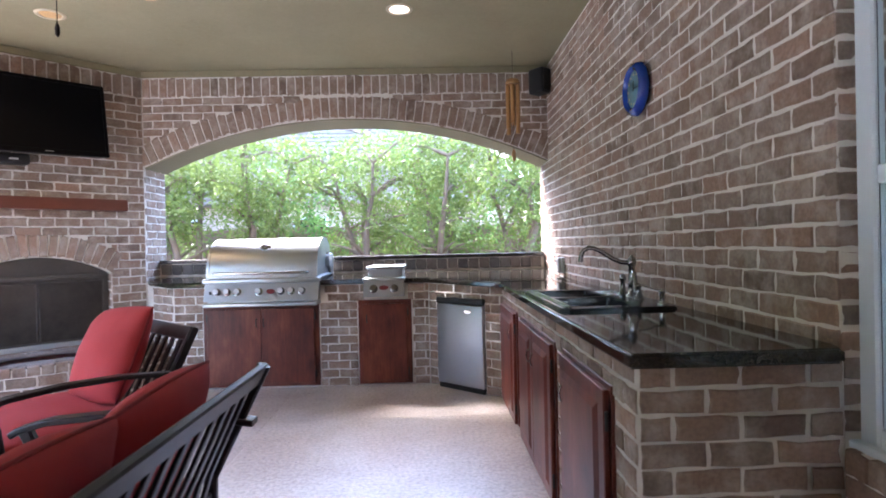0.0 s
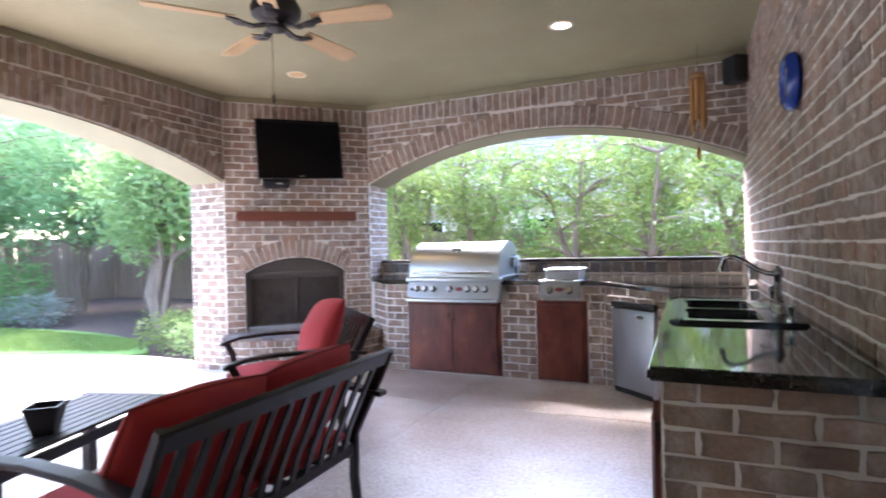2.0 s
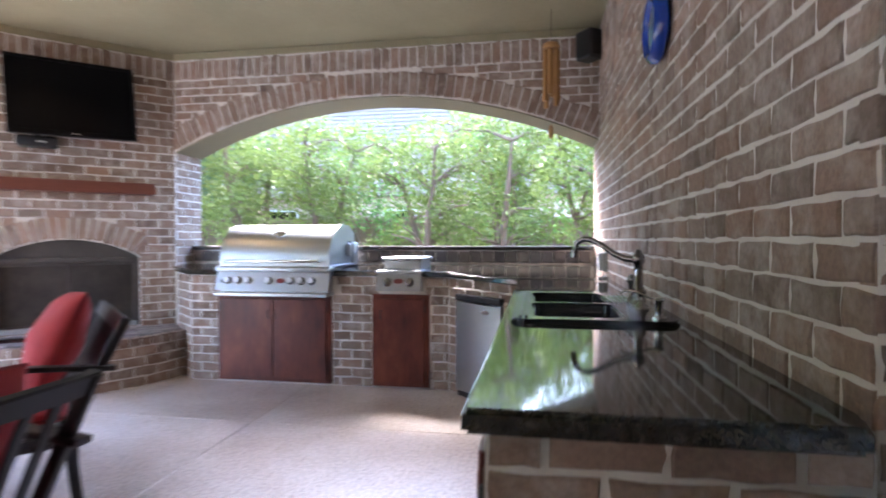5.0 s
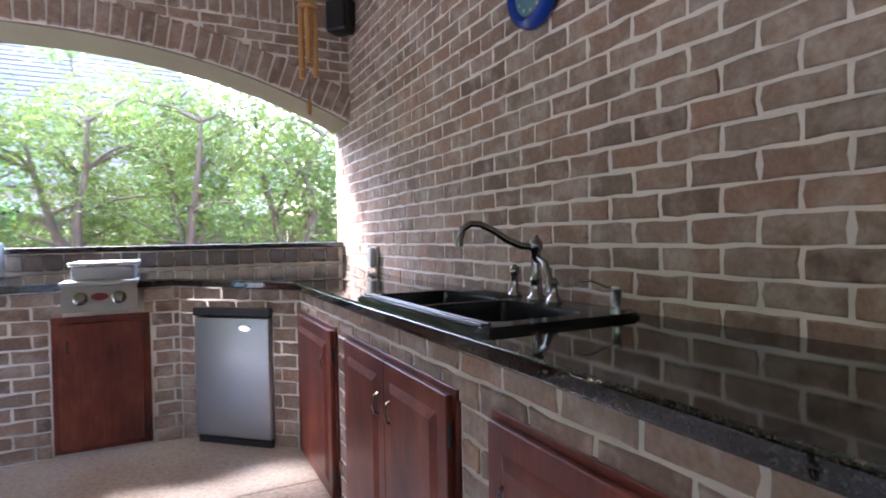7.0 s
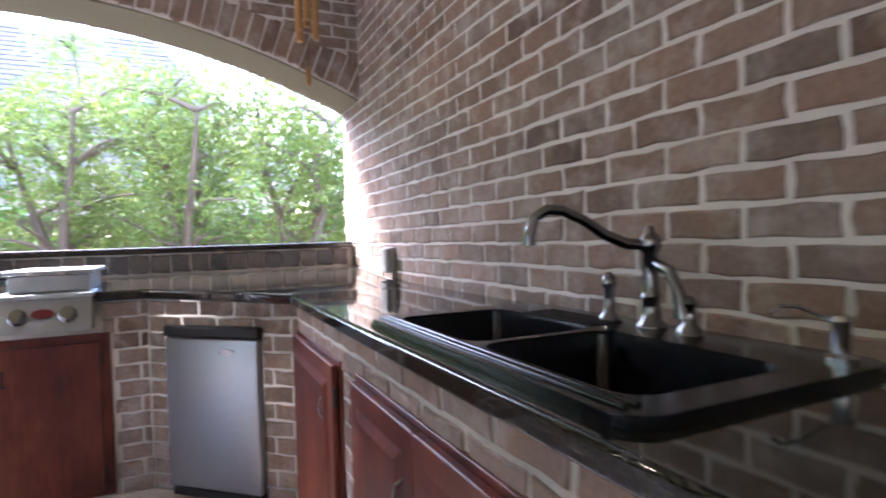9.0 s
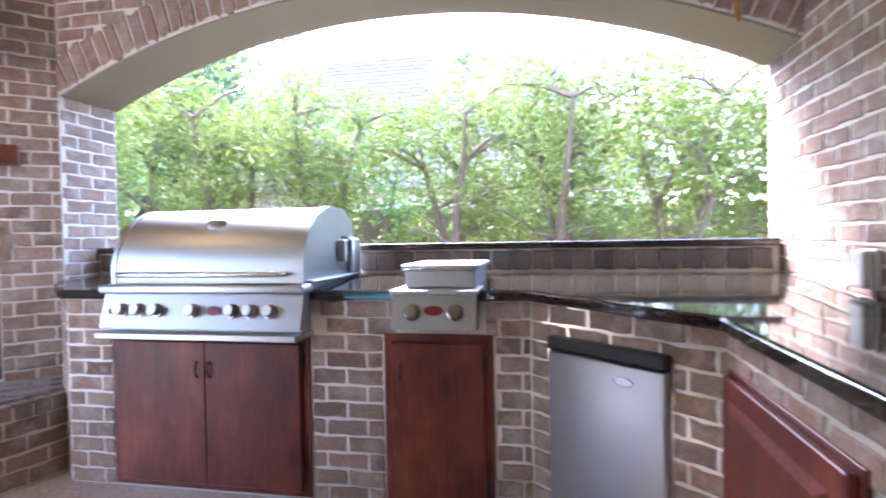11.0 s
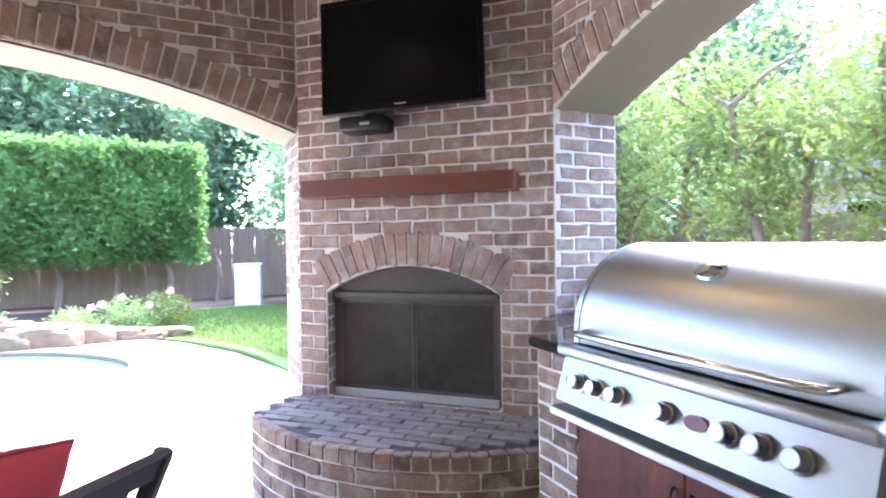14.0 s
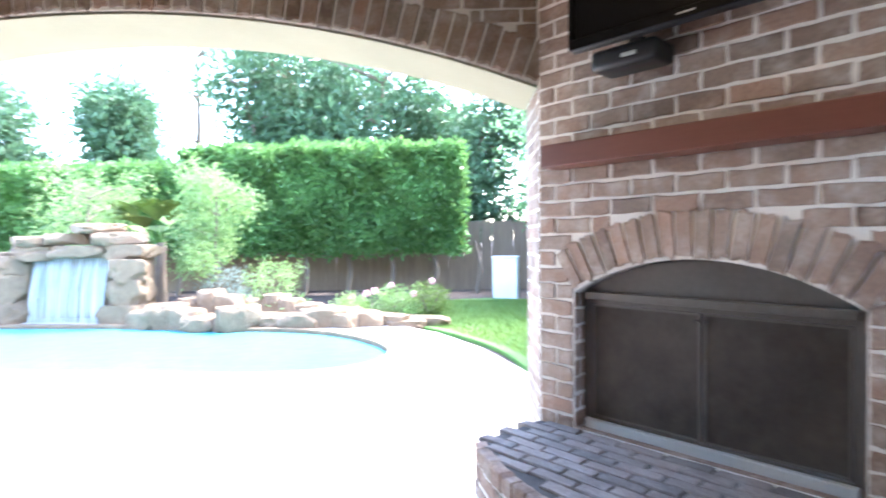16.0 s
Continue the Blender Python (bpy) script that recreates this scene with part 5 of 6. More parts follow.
table = thing("coffee_table", "dark bronze slatted metal coffee table", "table", pose(-1.95, 2.03, 0, 0, 0, 106))
TWX, TWY, TH = 0.55, 0.27, 0.45
for k in range(8):
    y = -TWY + 0.055 + k * (2 * TWY - 0.11) / 7
    part("slat", box(-TWX + 0.05, TWX - 0.05, y - 0.028, y + 0.028, TH - 0.016, TH, 0.003), BRONZE, table)
for s in (-1, 1):
    part("end_rail", box(s * TWX - 0.028 - s * 0.026, s * TWX + 0.028 - s * 0.026, -TWY, TWY, TH - 0.024, TH + 0.001, 0.004), BRONZE, table)
    part("side_rail", box(-TWX + 0.03, TWX - 0.03, s * TWY - 0.012 - s * 0.02, s * TWY + 0.012 - s * 0.02, TH - 0.075, TH - 0.0245, 0.003), BRONZE, table)
    for q in (-1, 1):
        part("leg", box(q * (TWX - 0.032) - 0.03, q * (TWX - 0.032) + 0.03, s * (TWY - 0.032) - 0.03, s * (TWY - 0.032) + 0.03, 0.0, TH - 0.025, 0.005), BRONZE, table)
pot_bm = bmesh.new()
for r, z in ((0.042, 0.0), (0.066, 0.115), (0.072, 0.115), (0.072, 0.128), (0.060, 0.128), (0.036, 0.012)):
    for sx, sy in ((-1, -1), (1, -1), (1, 1), (-1, 1)):
        pot_bm.verts.new((sx * r, sy * r, z))
pot_bm.verts.ensure_lookup_table()
for k in range(5):
    for j in range(4):
        a, b = 4 * k + j, 4 * k + (j + 1) % 4
        pot_bm.faces.new([pot_bm.verts[i] for i in (a, b, b + 4, a + 4)])
pot_bm.faces.new([pot_bm.verts[i] for i in (3, 2, 1, 0)]), pot_bm.faces.new([pot_bm.verts[i] for i in (20, 21, 22, 23)])
pot = tagged(part("plant_pot", pot_bm, CLAY, at=pose(-1.80, 1.93, TH + 0.0015, 0, 0, 40)), "empty square black pot standing on the coffee table", "pot")


# ---- garden ----
def leaf_mesh(centres, aims, sizes, mat, narrow=0.42, droop=0.25, seed=0):
    """Many small folded leaves, each an island of four points."""
    r = np.random.default_rng(seed)
    n = len(centres)
    aims = aims / np.linalg.norm(aims, axis=1, keepdims=True)
    other = r.normal(size=(n, 3))
    side = np.cross(aims, other)
    side /= np.linalg.norm(side, axis=1, keepdims=True) + 1e-9
    up = np.cross(side, aims)
    s = sizes[:, None]
    v = np.stack([centres, centres + aims * s * 0.45 + side * s * narrow * 0.5 + up * s * 0.10, centres + aims * s - up * s * droop, centres + aims * s * 0.45 - side * s * narrow * 0.5 + up * s * 0.10], 1).reshape(-1, 3)
    me = bpy.data.meshes.new("leaves")
    k = np.arange(n)[:, None] * 4
    me.from_pydata(v.tolist(), [], np.concatenate([k + [[0, 1, 2]], k + [[0, 2, 3]]], 0).tolist())
    me.materials.append(mat)
    return me


def clumps(r, mid, radius, count, per, spread):
    """Points gathered in sprays inside an uneven crown, and the ways they point."""
    d = r.normal(size=(count, 3))
    d /= np.linalg.norm(d, axis=1, keepdims=True)
    rad = r.uniform(0.35, 1.0, size=(count, 1)) ** 0.55
    lumps = 1 + 0.22 * np.sin(d[:, :1] * 5 + mid[0]) * np.cos(d[:, 2:] * 6 + mid[1]) + 0.12 * np.sin(d[:, 1:2] * 11)
    heads = np.array(mid) + d * rad * lumps * np.array(radius)
    pts = np.repeat(heads, per, 0) + r.normal(size=(count * per, 3)) * spread
    aims = np.repeat(d, per, 0) * 0.6 + r.normal(size=(count * per, 3)) * 0.7 + np.array([0, 0, -0.15])
    return pts, aims


def crown(parent, blobs, mat, leaf, per=9, spread=0.07, seed=0, narrow=0.42):
    r = np.random.default_rng(seed)
    p, a = zip(*[clumps(r, mid, rad, cnt, per, spread) for mid, rad, cnt in blobs])
    p, a = np.concatenate(p), np.concatenate(a)
    ob = new("crown", leaf_mesh(p, a, r.uniform(0.6, 1.25, len(p)) * leaf, mat, narrow, seed=seed))
    ob.parent = parent
    return ob


def tree(x, y, height, spread, seed, mat, label, leaf=0.075, stems=3, count=420, low=0.25, z0=-0.1, thick=0.045, per=9, lean=0.12, name="tree"):
    r = random.Random(seed)
    ob = thing(name, label, "tree", pose(x, y, z0))
    trunk = None
    blobs = []
    for s in range(stems):
        a = 2 * math.pi * (s + r.random() * 0.6) / stems
        dx, dy = math.cos(a) * spread * 0.45, math.sin(a) * spread * 0.45
        pts = [(dx * 0.1, dy * 0.1, 0)]
        for k in range(1, 6):
            t = k / 5
            pts.append((dx * t * (0.7 + 0.3 * t) + r.uniform(-1, 1) * lean * 0.5, dy * t * (0.7 + 0.3 * t) + r.uniform(-1, 1) * lean * 0.5, height * 0.82 * t))
        trunk = tube(pts, [thick * (1 - 0.75 * k / 5) for k in range(6)], 7, trunk)
        for k in range(2, 6):
            for _ in range(2):
                b = r.uniform(0, 2 * math.pi)
                q = Vector(pts[k])
                e = q + Vector((math.cos(b), math.sin(b), r.uniform(0.1, 0.7))) * spread * r.uniform(0.35, 0.7)
                m = (q + e) / 2 + Vector((0, 0, 0.06))
                trunk = tube([q, m, e], [thick * 0.38, thick * 0.26, thick * 0.1], 5, trunk)
                if e.z > height * low:
                    blobs.append((tuple(e), (spread * 0.34, spread * 0.34, spread * 0.30), max(8, count // (stems * 9))))
            if pts[k][2] > height * low:
                blobs.append((pts[k], (spread * 0.42, spread * 0.42, spread * 0.34), max(8, count // (stems * 9))))
    part("trunk", trunk, BARK, ob, smooth=True)
    crown(ob, blobs, mat, leaf, per, leaf * 1.15, seed)
    return ob


def bush(x, y, z, radius, height, seed, mat, label, leaf=0.05, count=160, name="bush"):
    ob = thing(name, label, "shrub", pose(x, y, z))
    stems = None
    r = random.Random(seed)
    for k in range(6):
        a = k * 1.05 + r.random()
        stems = tube([(0, 0, 0), (math.cos(a) * radius * 0.3, math.sin(a) * radius * 0.3, height * 0.4), (math.cos(a) * radius * 0.6, math.sin(a) * radius * 0.6, height * 0.75)], [0.014, 0.010, 0.004], 5, stems)
    part("stems", stems, BARK, ob)
    crown(ob, [((0, 0, height * 0.55), (radius, radius, height * 0.5), count)], mat, leaf, 10, leaf, seed)
    return ob


structure("ground", prism([(-400, -400), (400, -400), (400, 400), (-400, 400)], -0.3, -0.10), MULCH, "dark mulch and soil of the garden", "ground")
POOL = smooth_curve([(-6.35, 3.3), (-7.2, 3.55), (-8.1, 3.0), (-8.7, 2.1), (-8.9, 0.8), (-9.2, -1.5), (-9.0, -5.5), (-6.6, -6.0), (-6.0, -2.5), (-6.1, 0.6), (-6.0, 2.3)], 6)
DECK_EDGE = [(-4.004, -14), (-4.004, 4.95)] + [(-4.5, 5.1), (-5.2, 5.12), (-6.1, 4.95), (-7.3, 4.55), (-8.4, 3.95), (-9.2, 3.2), (-9.6, 2.0), (-9.8, 0.0), (-10.2, -5), (-10.2, -14)]
structure("pool_deck", flat_shape([DECK_EDGE, POOL], -0.16, -0.02), DECK, "pale sunlit concrete pool deck", "deck")
lawn = structure("lawn", flat_shape([smooth_curve([(-5.6, 5.3), (-7.4, 4.75), (-8.6, 4.1), (-9.6, 3.3), (-11.2, 3.1), (-12.6, 4.0), (-12.7, 5.6), (-10.5, 6.3), (-7.6, 6.3)], 5)], -0.14, -0.045), GRASS, "bright green mown lawn", "lawn")
gr = np.random.default_rng(3)
gp = np.stack([gr.uniform(-12.4, -6.0, 26000), gr.uniform(3.4, 6.2, 26000), np.full(26000, -0.046)], 1)
keep = (gp[:, 1] < 6.25 - 0.08 * np.abs(gp[:, 0] + 9.5)) & (gp[:, 1] > np.interp(gp[:, 0], [-12.6, -9.6, -8.6, -7.4, -5.6], [4.1, 3.4, 4.2, 4.85, 5.4]))
gp = gp[keep]
blades = new("grass_blades", leaf_mesh(gp, np.stack([gr.normal(0, 0.35, len(gp)), gr.normal(0, 0.35, len(gp)), np.ones(len(gp))], 1), gr.uniform(0.03, 0.06, len(gp)), LEAF, 0.18, 0.05, 3))
blades.parent = lawn
tagged(blades, kind="stuff")
structure("pool_water", prism(POOL, -0.095, -0.065), WATER, "clear turquoise pool water", "water")
# stone coping round the pool
cop = None
for k in range(0, len(POOL)):
    a, b = Vector((*POOL[k], 0)), Vector((*POOL[(k + 1) % len(POOL)], 0))
    if (b - a).length > 0.02:
        m = basis((a + b) / 2, b - a, Vector((0, 0, 1)).cross(b - a))
        cop = joined(cop, moved(box(-(b - a).length / 2 + 0.003, (b - a).length / 2 - 0.003, -0.04, 0.10, -0.10, -0.008, 0.008), m)) if cop else moved(box(-(b - a).length / 2 + 0.003, (b - a).length / 2 - 0.003, -0.04, 0.10, -0.10, -0.008, 0.008), m)
structure("pool_coping", cop, ROCK, "stone coping round the pool", "coping")


def boulder(x, y, z, sx, sy, sz, seed, rot=0.0):
    r = random.Random(seed)
    bm = bmesh.new()
    bmesh.ops.create_icosphere(bm, subdivisions=4, radius=1)
    off = Vector((r.uniform(0, 50), r.uniform(0, 50), r.uniform(0, 50)))
    for v in bm.verts:
        c = v.co.copy()
        k = 1 + 0.30 * noise.noise(c * 1.4 + off) + 0.13 * noise.noise(c * 3.5 + off) - 0.10 * abs(noise.noise(c * 7 + off)) + 0.03 * noise.noise(c * 16 + off)
        c = c * k
        c = Vector((max(-0.8, min(0.8, c.x)), max(-0.8, min(0.8, c.y)), max(-0.7, min(0.62, c.z))))
        v.co = Vector((c.x * sx, c.y * sy, c.z * sz))
    return tagged(part("boulder", bm, ROCK, at=pose(x, y, z + sz * 0.62, 0, 0, rot), smooth=True), "weathered tan sandstone boulder at the pool's edge", "rock", "boulders round the pool")


rk = random.Random(12)
for k in range(15):
    t = k / 14
    y = -0.55 + 4.35 * t
    x = -9.25 + 0.30 * math.sin(3 * t) + rk.uniform(-0.12, 0.12)
    boulder(x, y, -0.1, rk.uniform(0.28, 0.5), rk.uniform(0.22, 0.36), rk.uniform(0.14, 0.26) * (1.5 - 0.7 * t), k, rk.uniform(60, 120))
for k in range(9):
    boulder(-9.7 + rk.uniform(-0.2, 0.15), -0.1 + 2.6 * k / 8, -0.05, rk.uniform(0.22, 0.4), rk.uniform(0.2, 0.3), rk.uniform(0.2, 0.32) * (1.4 - 0.08 * k), 40 + k, rk.uniform(0, 90))
# the waterfall
for k, (y, z, sx, sy, sz) in enumerate([(-0.55, -0.15, 0.42, 0.45, 0.34), (-0.50, 0.22, 0.36, 0.36, 0.36), (-0.52, 0.62, 0.38, 0.34, 0.30), (-2.55, -0.15, 0.45, 0.45, 0.40), (-2.5, 0.30, 0.36, 0.34, 0.40), (-2.5, 0.75, 0.35, 0.35, 0.25)]):
    boulder(-9.55, y - 0.5, z, sx, sy, sz, 60 + k, 10 * k)
for k, (y, z, sx, sy, sz) in enumerate([(-0.6, 0.98, 0.42, 0.48, 0.20), (-1.35, 1.02, 0.45, 0.55, 0.16), (-2.1, 0.98, 0.42, 0.5, 0.18), (-2.7, 0.92, 0.4, 0.4, 0.16), (-0.75, 1.22, 0.36, 0.5, 0.17), (-1.6, 1.24, 0.38, 0.5, 0.14), (-2.2, 1.2, 0.35, 0.42, 0.14), (-1.1, 1.42, 0.34, 0.46, 0.12)]):
    boulder(-9.72 + 0.05 * math.sin(k * 2), y - 0.5, z, sx, sy, sz, 80 + k, 8 * k)
back_rock = tagged(part("rock_face", box(-10.3, -9.95, -3.1, -1.0, -0.2, 1.2, 0.12, 3), ROCK), "shaded rock face behind the waterfall", "rock")
fb = bmesh.new()
wr = random.Random(4)
for k in range(64):
    y = -2.65 + 1.25 * k / 64 + wr.uniform(-0.008, 0.008)
    w, dx = wr.uniform(0.012, 0.026), wr.uniform(-0.05, 0.03)
    last = None
    for zz in (0.0, 0.25, 0.5, 0.75, 1.0, 1.12):
        x = -9.42 - 0.22 * (zz / 1.1) ** 2 + dx * (1 - zz / 1.2)
        row = [fb.verts.new((x, y - w / 2, zz - 0.07)), fb.verts.new((x, y + w / 2, zz - 0.07))]
        if last:
            fb.faces.new((*last, *row[::-1]))
        last = row
waterfall = tagged(part("waterfall", fb, FALLS, smooth=True), "white curtain of water falling into the pool", "waterfall", kind="stuff")

# fences
def fence(name, a, b, top, label):
    a, b = Vector((*a, 0)), Vector((*b, 0))
    d = (b - a).normalized()
    ob = thing(name, label, "fence")
    m = basis(a, d, Vector((0, 0, 1)).cross(d))
    n = int((b - a).length / 0.145)
    me = mesh_of("board", box(-0.074, 0.074, -0.009, 0.009, -0.12, top, 0.0), FENCE)
    for k in range(n):
        if k < 300:
            o = new("board", me)
            o.parent = ob
            o.matrix_basis = m @ pose(k * 0.145 + 0.07, (k % 2) * 0.012 + rng.uniform(-0.002, 0.002), rng.uniform(-0.03, 0.01), 0, rng.uniform(-0.5, 0.5), 0)
    for z in (0.25, top * 0.55, top - 0.12):
        part("rail", moved(box(0, (b - a).length, 0.012, 0.05, z - 0.04, z + 0.04), m), FENCE, ob)
    return ob


fence("fence", (-15.6, -14), (-15.6, 12.0), 1.75, "weathered brown board fence behind the hedge")
fence("fence", (-15.6, 12.0), (12, 12.0), 1.62, "weathered board fence behind the trees")

# clipped hedge in front of the west fence
hedge = thing("hedge", "tall clipped dark green hedge along the fence", "hedge")


def hedge_block(y0, y1, z0, z1, n, seed):
    r = np.random.default_rng(seed)
    heads = np.stack([np.full(n, -14.2) + r.uniform(-0.10, 0.22, n), r.uniform(y0, y1, n), r.uniform(z0, z1, n)], 1)
    heads[:, 0] += 0.22 * np.sin(heads[:, 1] * 2.3) * np.cos(heads[:, 2] * 2.9) + 0.10 * np.sin(heads[:, 1] * 7.0 + heads[:, 2] * 5.0)
    k = n // 6
    heads[:k, 2] = z1 + 0.05 * np.sin(heads[:k, 1] * 3) + r.uniform(-0.08, 0.06, k)
    heads[:k, 0] = r.uniform(-15.1, -14.0, k)
    p = np.repeat(heads, 8, 0) + r.normal(size=(n * 8, 3)) * 0.07
    a = r.normal(size=(n * 8, 3)) * 0.7 + np.array([0.6, 0, 0.2])
    ob = new("foliage", leaf_mesh(p, a, r.uniform(0.10, 0.19, n * 8), LEAF_DARK, 0.5, seed=seed))
    ob.parent = hedge


hedge_block(-2.6, 4.4, 0.95, 3.45, 5200, 21)
hedge_block(-12.0, -2.6, 0.75, 3.1, 2600, 22)
part("core", box(-15.0, -14.45, -12.0, 4.1, 1.1, 3.0, 0.2, 2), LEAF_DARK, hedge)
for k in range(16):
    y = -11.5 + k * 1.08
    part("stem", tube([(-14.5, y, -0.1), (-14.45, y + 0.1, 0.5), (-14.5, y - 0.05, 1.2)], [0.06, 0.05, 0.035], 6), BARK, hedge)

# trees behind the back opening
nr = random.Random(31)
for k, (x, h, sp) in enumerate([(-5.2, 3.35, 1.3), (-3.75, 3.3, 1.15), (-2.55, 3.3, 1.1), (-0.95, 3.25, 1.25), (0.45, 3.25, 1.3), (1.75, 3.15, 1.3), (3.1, 3.2, 1.35), (4.6, 3.4, 1.4)]):
    tree(x, 9.8 + nr.uniform(-0.4, 0.4), h, sp, 100 + k, LEAF, "small multi-stemmed tree with bright green leaves beyond the ledge", 0.082, 3, 265, 0.46, thick=0.085, per=25, lean=0.2)
for k in range(7):
    bush(-4.6 + 1.45 * k + nr.uniform(-0.3, 0.3), 11.0 + nr.uniform(-0.3, 0.3), -0.1, 0.70, 1.45, 140 + k, LEAF, "leafy green shrub along the fence", 0.10, 150)
for k, x in enumerate((-2.2, 0.4, 2.4, 4.6)):
    tree(x, 11.2, 3.2 + 0.2 * (k % 2), 1.3, 170 + k, LEAF_DARK, "leafy young tree close to the board fence", 0.11, 2, 70, 0.45, thick=0.06, per=14)
tree(6.2, 10.6, 4.0, 1.6, 150, LEAF, "leafy tree near the fence", 0.10, 3, 520, 0.3, thick=0.07)
tree(-1.6, 21.0, 8.4, 1.9, 151, LEAF_PALE, "tall thin tree beyond the fence", 0.22, 1, 160, 0.7, thick=0.12)
# trees towards the north-west corner
for k, (x, y, h, s, mat) in enumerate([(-12.9, 6.9, 4.4, 2.0, LEAF_FRESH), (-12.6, 9.0, 4.8, 2.2, LEAF_FRESH), (-11.0, 10.0, 4.3, 1.9, LEAF_FRESH), (-9.2, 9.6, 4.6, 1.8, LEAF_FRESH), (-7.4, 10.3, 4.2, 1.7, LEAF_FRESH), (-7.9, 7.4, 3.7, 1.15, LEAF_PALE), (-6.3, 8.6, 3.9, 1.2, LEAF_PALE), (-14.0, 7.6, 5.0, 2.2, LEAF_FRESH)]):
    tree(x, y, h, s, 200 + k, mat, "leafy garden tree in front of the board fence", 0.14, 4, 460, 0.42, thick=0.065, per=14, lean=0.3)
bush(-11.6, 6.9, -0.1, 0.75, 1.25, 220, LEAF_DARK, "rounded green shrub on the mulch", 0.10, 170)
bush(-10.4, 6.7, -0.1, 0.55, 0.6, 221, LEAF_BLUE, "low silvery grey shrub on the mulch", 0.07, 110)
bush(-5.6, 5.75, -0.1, 0.42, 0.55, 222, LEAF, "small green shrub beside the brick pier", 0.05, 140)
bush(-4.9, 5.55, -0.1, 0.3, 0.5, 223, LEAF_PALE, "small pale shrub beside the brick pier", 0.05, 90)
# planting behind the pool
for k, (x, y, rr, h, mat, lab) in enumerate([(-10.45, 0.98, 0.50, 1.0, LEAF_PALE, "clipped round variegated shrub behind the rocks"), (-10.5, 0.1, 0.5, 0.9, LEAF_BLUE, "grey-green shrub behind the rocks"), (-10.2, 3.2, 0.38, 0.5, LEAF_PALE, "flowering shrub on the mulch bed"), (-10.4, 3.75, 0.34, 0.55, LEAF, "small rose shrub on the mulch bed"), (-9.75, 2.5, 0.3, 0.38, LEAF_PALE, "pale low shrub behind the boulders")]):
    bush(x, y, -0.1, rr, h, 240 + k, mat, lab, 0.06, 150)


def fern(x, y, z, size, seed, mat=None, fronds=16, name="fern", label="bright green fern among the rocks"):
    """Arching strap leaves from one crown."""
    r = random.Random(seed)
    ob = thing(name, label, "plant", pose(x, y, z))
    for k in range(fronds):
        a = 2 * math.pi * k / fronds + r.uniform(-0.2, 0.2)
        lean = r.uniform(0.5, 1.0)
        pts = [Vector((math.cos(a) * lean * size * t, math.sin(a) * lean * size * t, size * (1.5 * t - 1.1 * t * t * lean))) for t in (0, 0.35, 0.7, 1.0)]
        part("frond", bar(pts, size * 0.13, 0.004, (-math.sin(a), math.cos(a), 0)), mat or LEAF_PALE, ob)
    return ob


fern(-9.9, 1.5, -0.05, 0.45, 1), fern(-9.95, 2.75, -0.05, 0.35, 2), fern(-9.85, 0.9, 0.0, 0.4, 3)


def palm(x, y, z, height, size, seed):
    r = random.Random(seed)
    ob = thing("palm", "fan palm with arching green leaves behind the waterfall", "palm", pose(x, y, z))
    part("trunk", tube([(0, 0, 0), (0.03, 0, height * 0.5), (0, 0.02, height)], [0.12, 0.10, 0.09], 10), BARK, ob, smooth=True)
    for k in range(13):
        a, e = k * 2.4, r.uniform(-0.1, 0.9)
        d = Vector((math.cos(a) * math.cos(e), math.sin(a) * math.cos(e), math.sin(e)))
        tip = Vector((0, 0, height)) + d * size * 0.6
        stalk = part("stalk", tube([(0, 0, height - 0.05), tip], [0.014, 0.008], 5), LEAF_DARK, ob)
        side = d.cross(Vector((0, 0, 1))).normalized()
        bm = None
        for j in range(-6, 7):
            q = (d + side * j * 0.16).normalized()
            bm = bar([tip, tip + q * size * 0.35 + Vector((0, 0, 0.02)), tip + q * size * 0.66 - Vector((0, 0, 0.10))], size * 0.055, 0.003, side, bm)
        part("leaf_fan", bm, LEAF, stalk)
    return ob


palm(-11.3, -1.5, -0.1, 1.35, 0.95, 5)
tree(-10.7, -0.2, 2.75, 0.85, 260, LEAF_PALE, "small pale feathery tree behind the pool", 0.08, 1, 460, 0.34, thick=0.05)
tree(-11.6, -3.2, 2.7, 1.1, 261, LEAF_PALE, "small pale feathery tree behind the waterfall", 0.08, 2, 420, 0.3, thick=0.05)
for k, (x, y, z) in enumerate([(-10.05, 2.85, 0.35), (-10.3, 3.1, 0.42), (-10.35, 3.8, 0.48), (-10.1, 2.7, 0.3), (-10.2, 3.5, 0.28)]):
    fl = thing("rose", "pink rose bloom on a shrub", "flower", pose(x, y, z), "pink roses")
    bm = bmesh.new()
    for j in range(12):
        a, e = j * 2.4, j * 0.11
        o = Vector((math.cos(a) * (0.06 - 0.003 * j), math.sin(a) * (0.06 - 0.003 * j), 0.02 + 0.006 * j))
        moved_p = bmesh.new()
        bmesh.ops.create_icosphere(moved_p, subdivisions=1, radius=0.03)
        moved(moved_p, Matrix.Translation(o) @ Matrix.Rotation(a, 4, "Z") @ Matrix.Diagonal((0.5, 1.1, 1.0, 1)))
        joined(bm, moved_p)
    part("bloom", bm, FLOWER, fl, smooth=True)
    part("stem", rod((0, 0, -0.35), (0, 0, 0.02), 0.006, n=6), LEAF_DARK, fl)

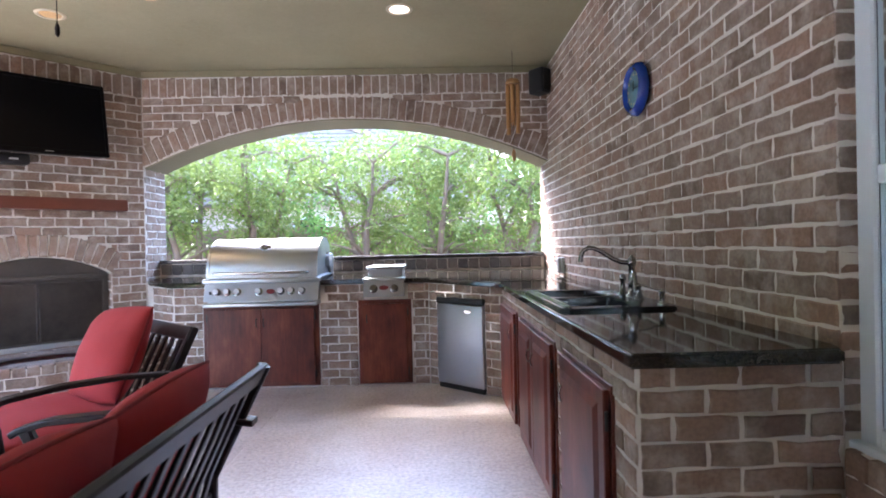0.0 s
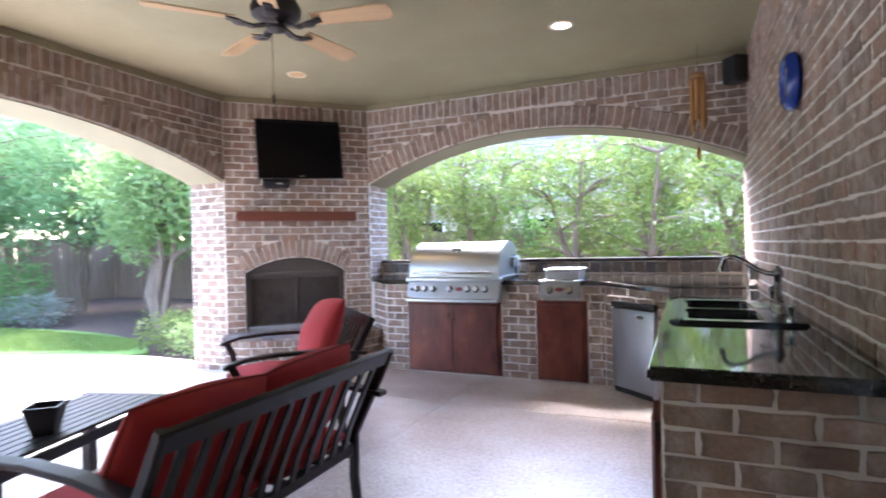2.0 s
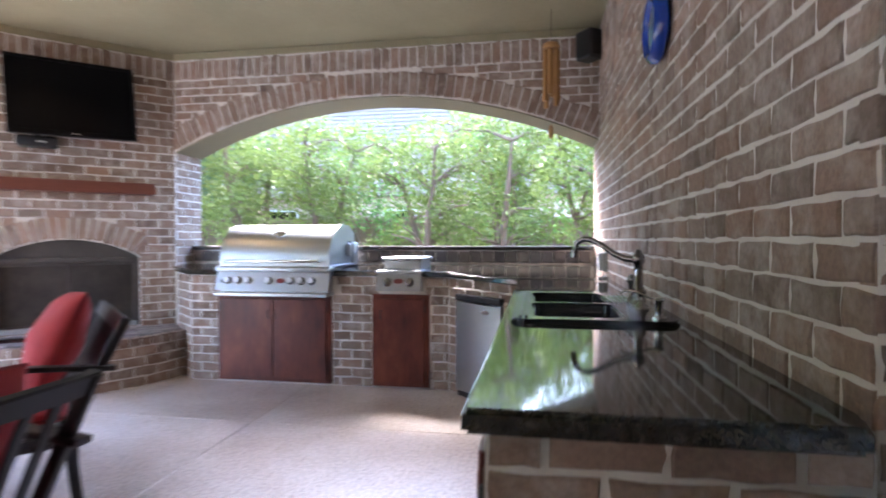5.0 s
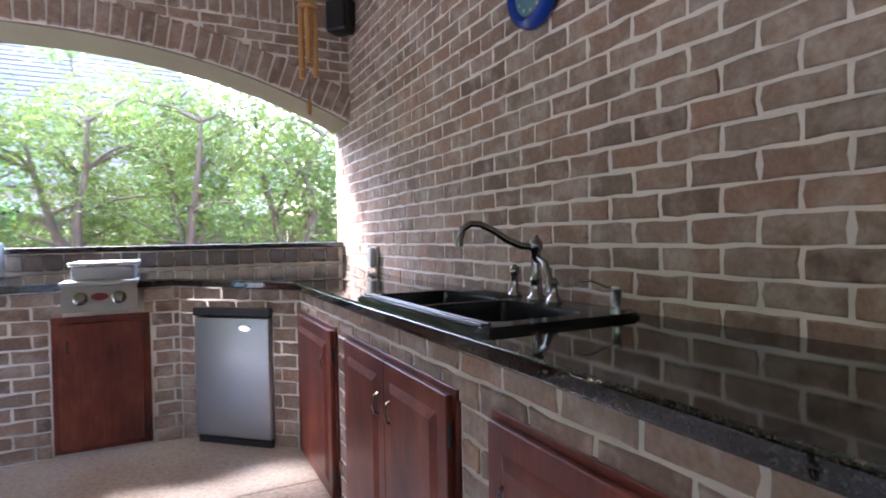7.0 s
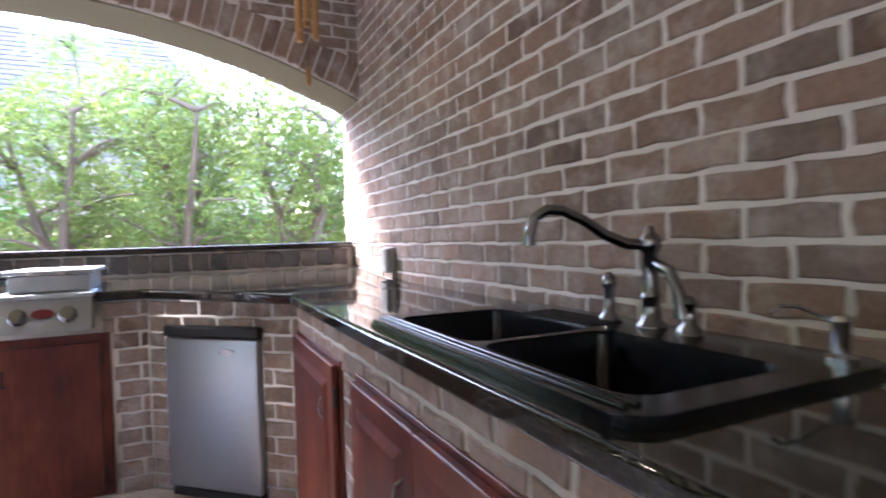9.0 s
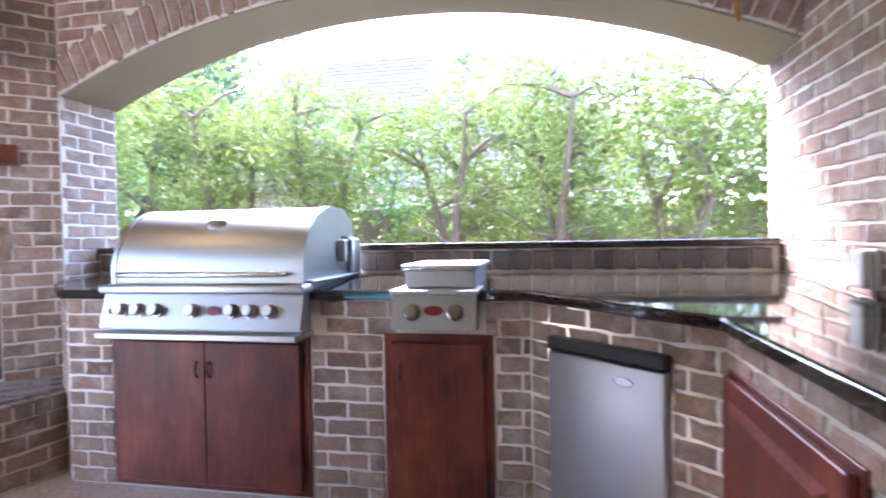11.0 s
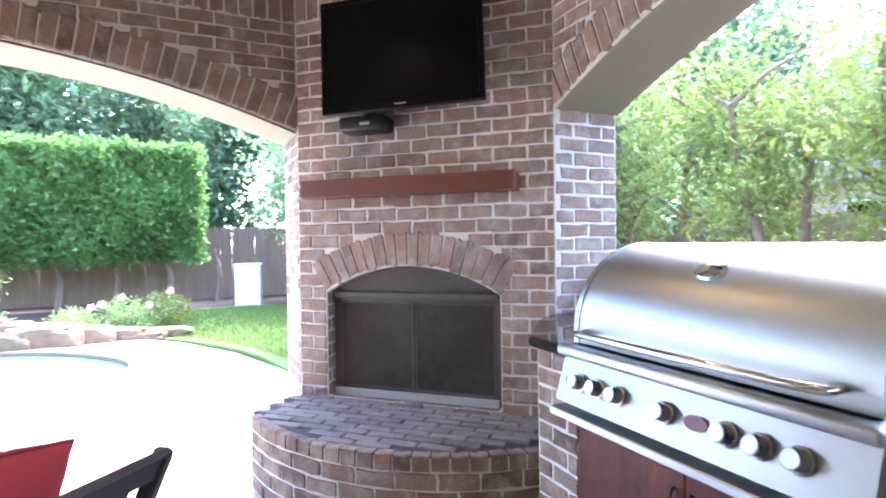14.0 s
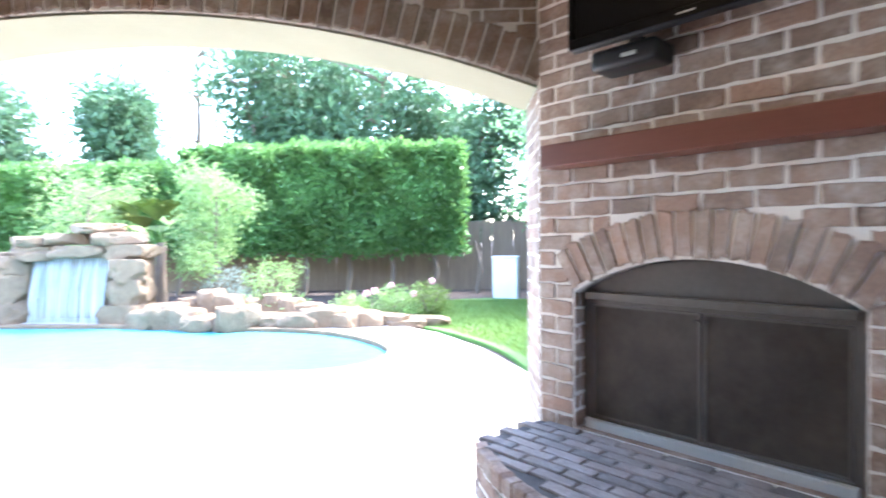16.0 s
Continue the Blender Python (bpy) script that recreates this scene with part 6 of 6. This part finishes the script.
ubox = thing("utility_box", "pale grey metal utility box on the mulch", "utility box", pose(-13.1, 5.30, -0.1, 0, 0, -12))
part("cabinet", box(-0.18, 0.18, -0.27, 0.27, 0, 0.93, 0.015, 2), BOX_PAINT, ubox)
part("lid", box(-0.20, 0.20, -0.29, 0.29, 0.932, 0.965, 0.01, 2), BOX_PAINT, ubox)
pl = thing("path_light", "short black garden path light on the mulch", "garden light", pose(-5.9, 5.5, -0.1))
part("post", rod((0, 0, 0), (0, 0, 0.4), 0.012, n=8), IRON, pl)
part("cap", moved(lathe([(0.05, 0.38), (0.06, 0.39), (0.01, 0.44)], 16), Matrix.Identity(4)), IRON, pl)

# woods and a house beyond the fences
for k, (x, y, h, s) in enumerate([(-22, -2.8, 8.7, 2.9), (-22, 0.9, 8.6, 3.2), (-22.5, 4.2, 7.0, 2.4), (-21, 9.5, 8.5, 3.6), (-22, -9.0, 7.6, 1.9), (-21, -14.0, 8.0, 2.2), (-19, 14, 8.0, 3.8), (-12, 18, 7.5, 3.6), (-16, 17, 8.5, 4.0), (-26, 12, 9.5, 4.5)]):
    tree(x, y, h, s, 300 + k, LEAF_WOOD, "tall dark tree beyond the fence", 0.32, 3, 640, 0.2, thick=0.2, per=14)
tree(-22, -5.85, 10.5, 0.9, 330, LEAF_WOOD, "tall bare-stemmed pine beyond the fence", 0.22, 1, 120, 0.85, thick=0.24)

house = thing("neighbour_house", "pale brick house with a broad hipped shingle roof", "house", pose(-7.0, 27.0, -0.1))
part("wall", box(-9, 11, -4.5, 5, 0, 3.1), PALE_BRICK, house)
rb = bmesh.new()
lo = [rb.verts.new(p) for p in ((-9.6, -5.1, 3.0), (11.6, -5.1, 3.0), (11.6, 5.6, 3.0), (-9.6, 5.6, 3.0))]
hi = [rb.verts.new(p) for p in ((-4.5, 0.2, 9.4), (6.5, 0.2, 9.4))]
for f in ((lo[0], lo[1], hi[1], hi[0]), (lo[2], lo[3], hi[0], hi[1]), (lo[1], lo[2], hi[1]), (lo[3], lo[0], hi[0]), lo[::-1]):
    rb.faces.new(f)
roof_ob = part("roof", rb, ROOF, house, "grey-brown shingles in courses")
for k in range(30):
    t = (k + 0.5) / 30
    y, z = -5.1 + 5.3 * t, 3.0 + 6.4 * t
    a, b = -9.6 + 5.1 * t, 11.6 - 5.1 * t
    part("shingle_course", box(a, b, y - 0.10, y + 0.10, z - 0.05, z + 0.03, 0.0), ROOF, roof_ob)
for x in (-6, -2.5, 2.5, 7):
    w = part("window", box(x - 0.7, x + 0.7, -4.56, -4.505, 1.0, 2.5, 0.01), VINYL, house)
    part("pane", box(x - 0.62, x + 0.62, -4.575, -4.565, 1.08, 2.42), SCREEN, w)

# bricks, tiles and boards of the setting come last
lay_all()
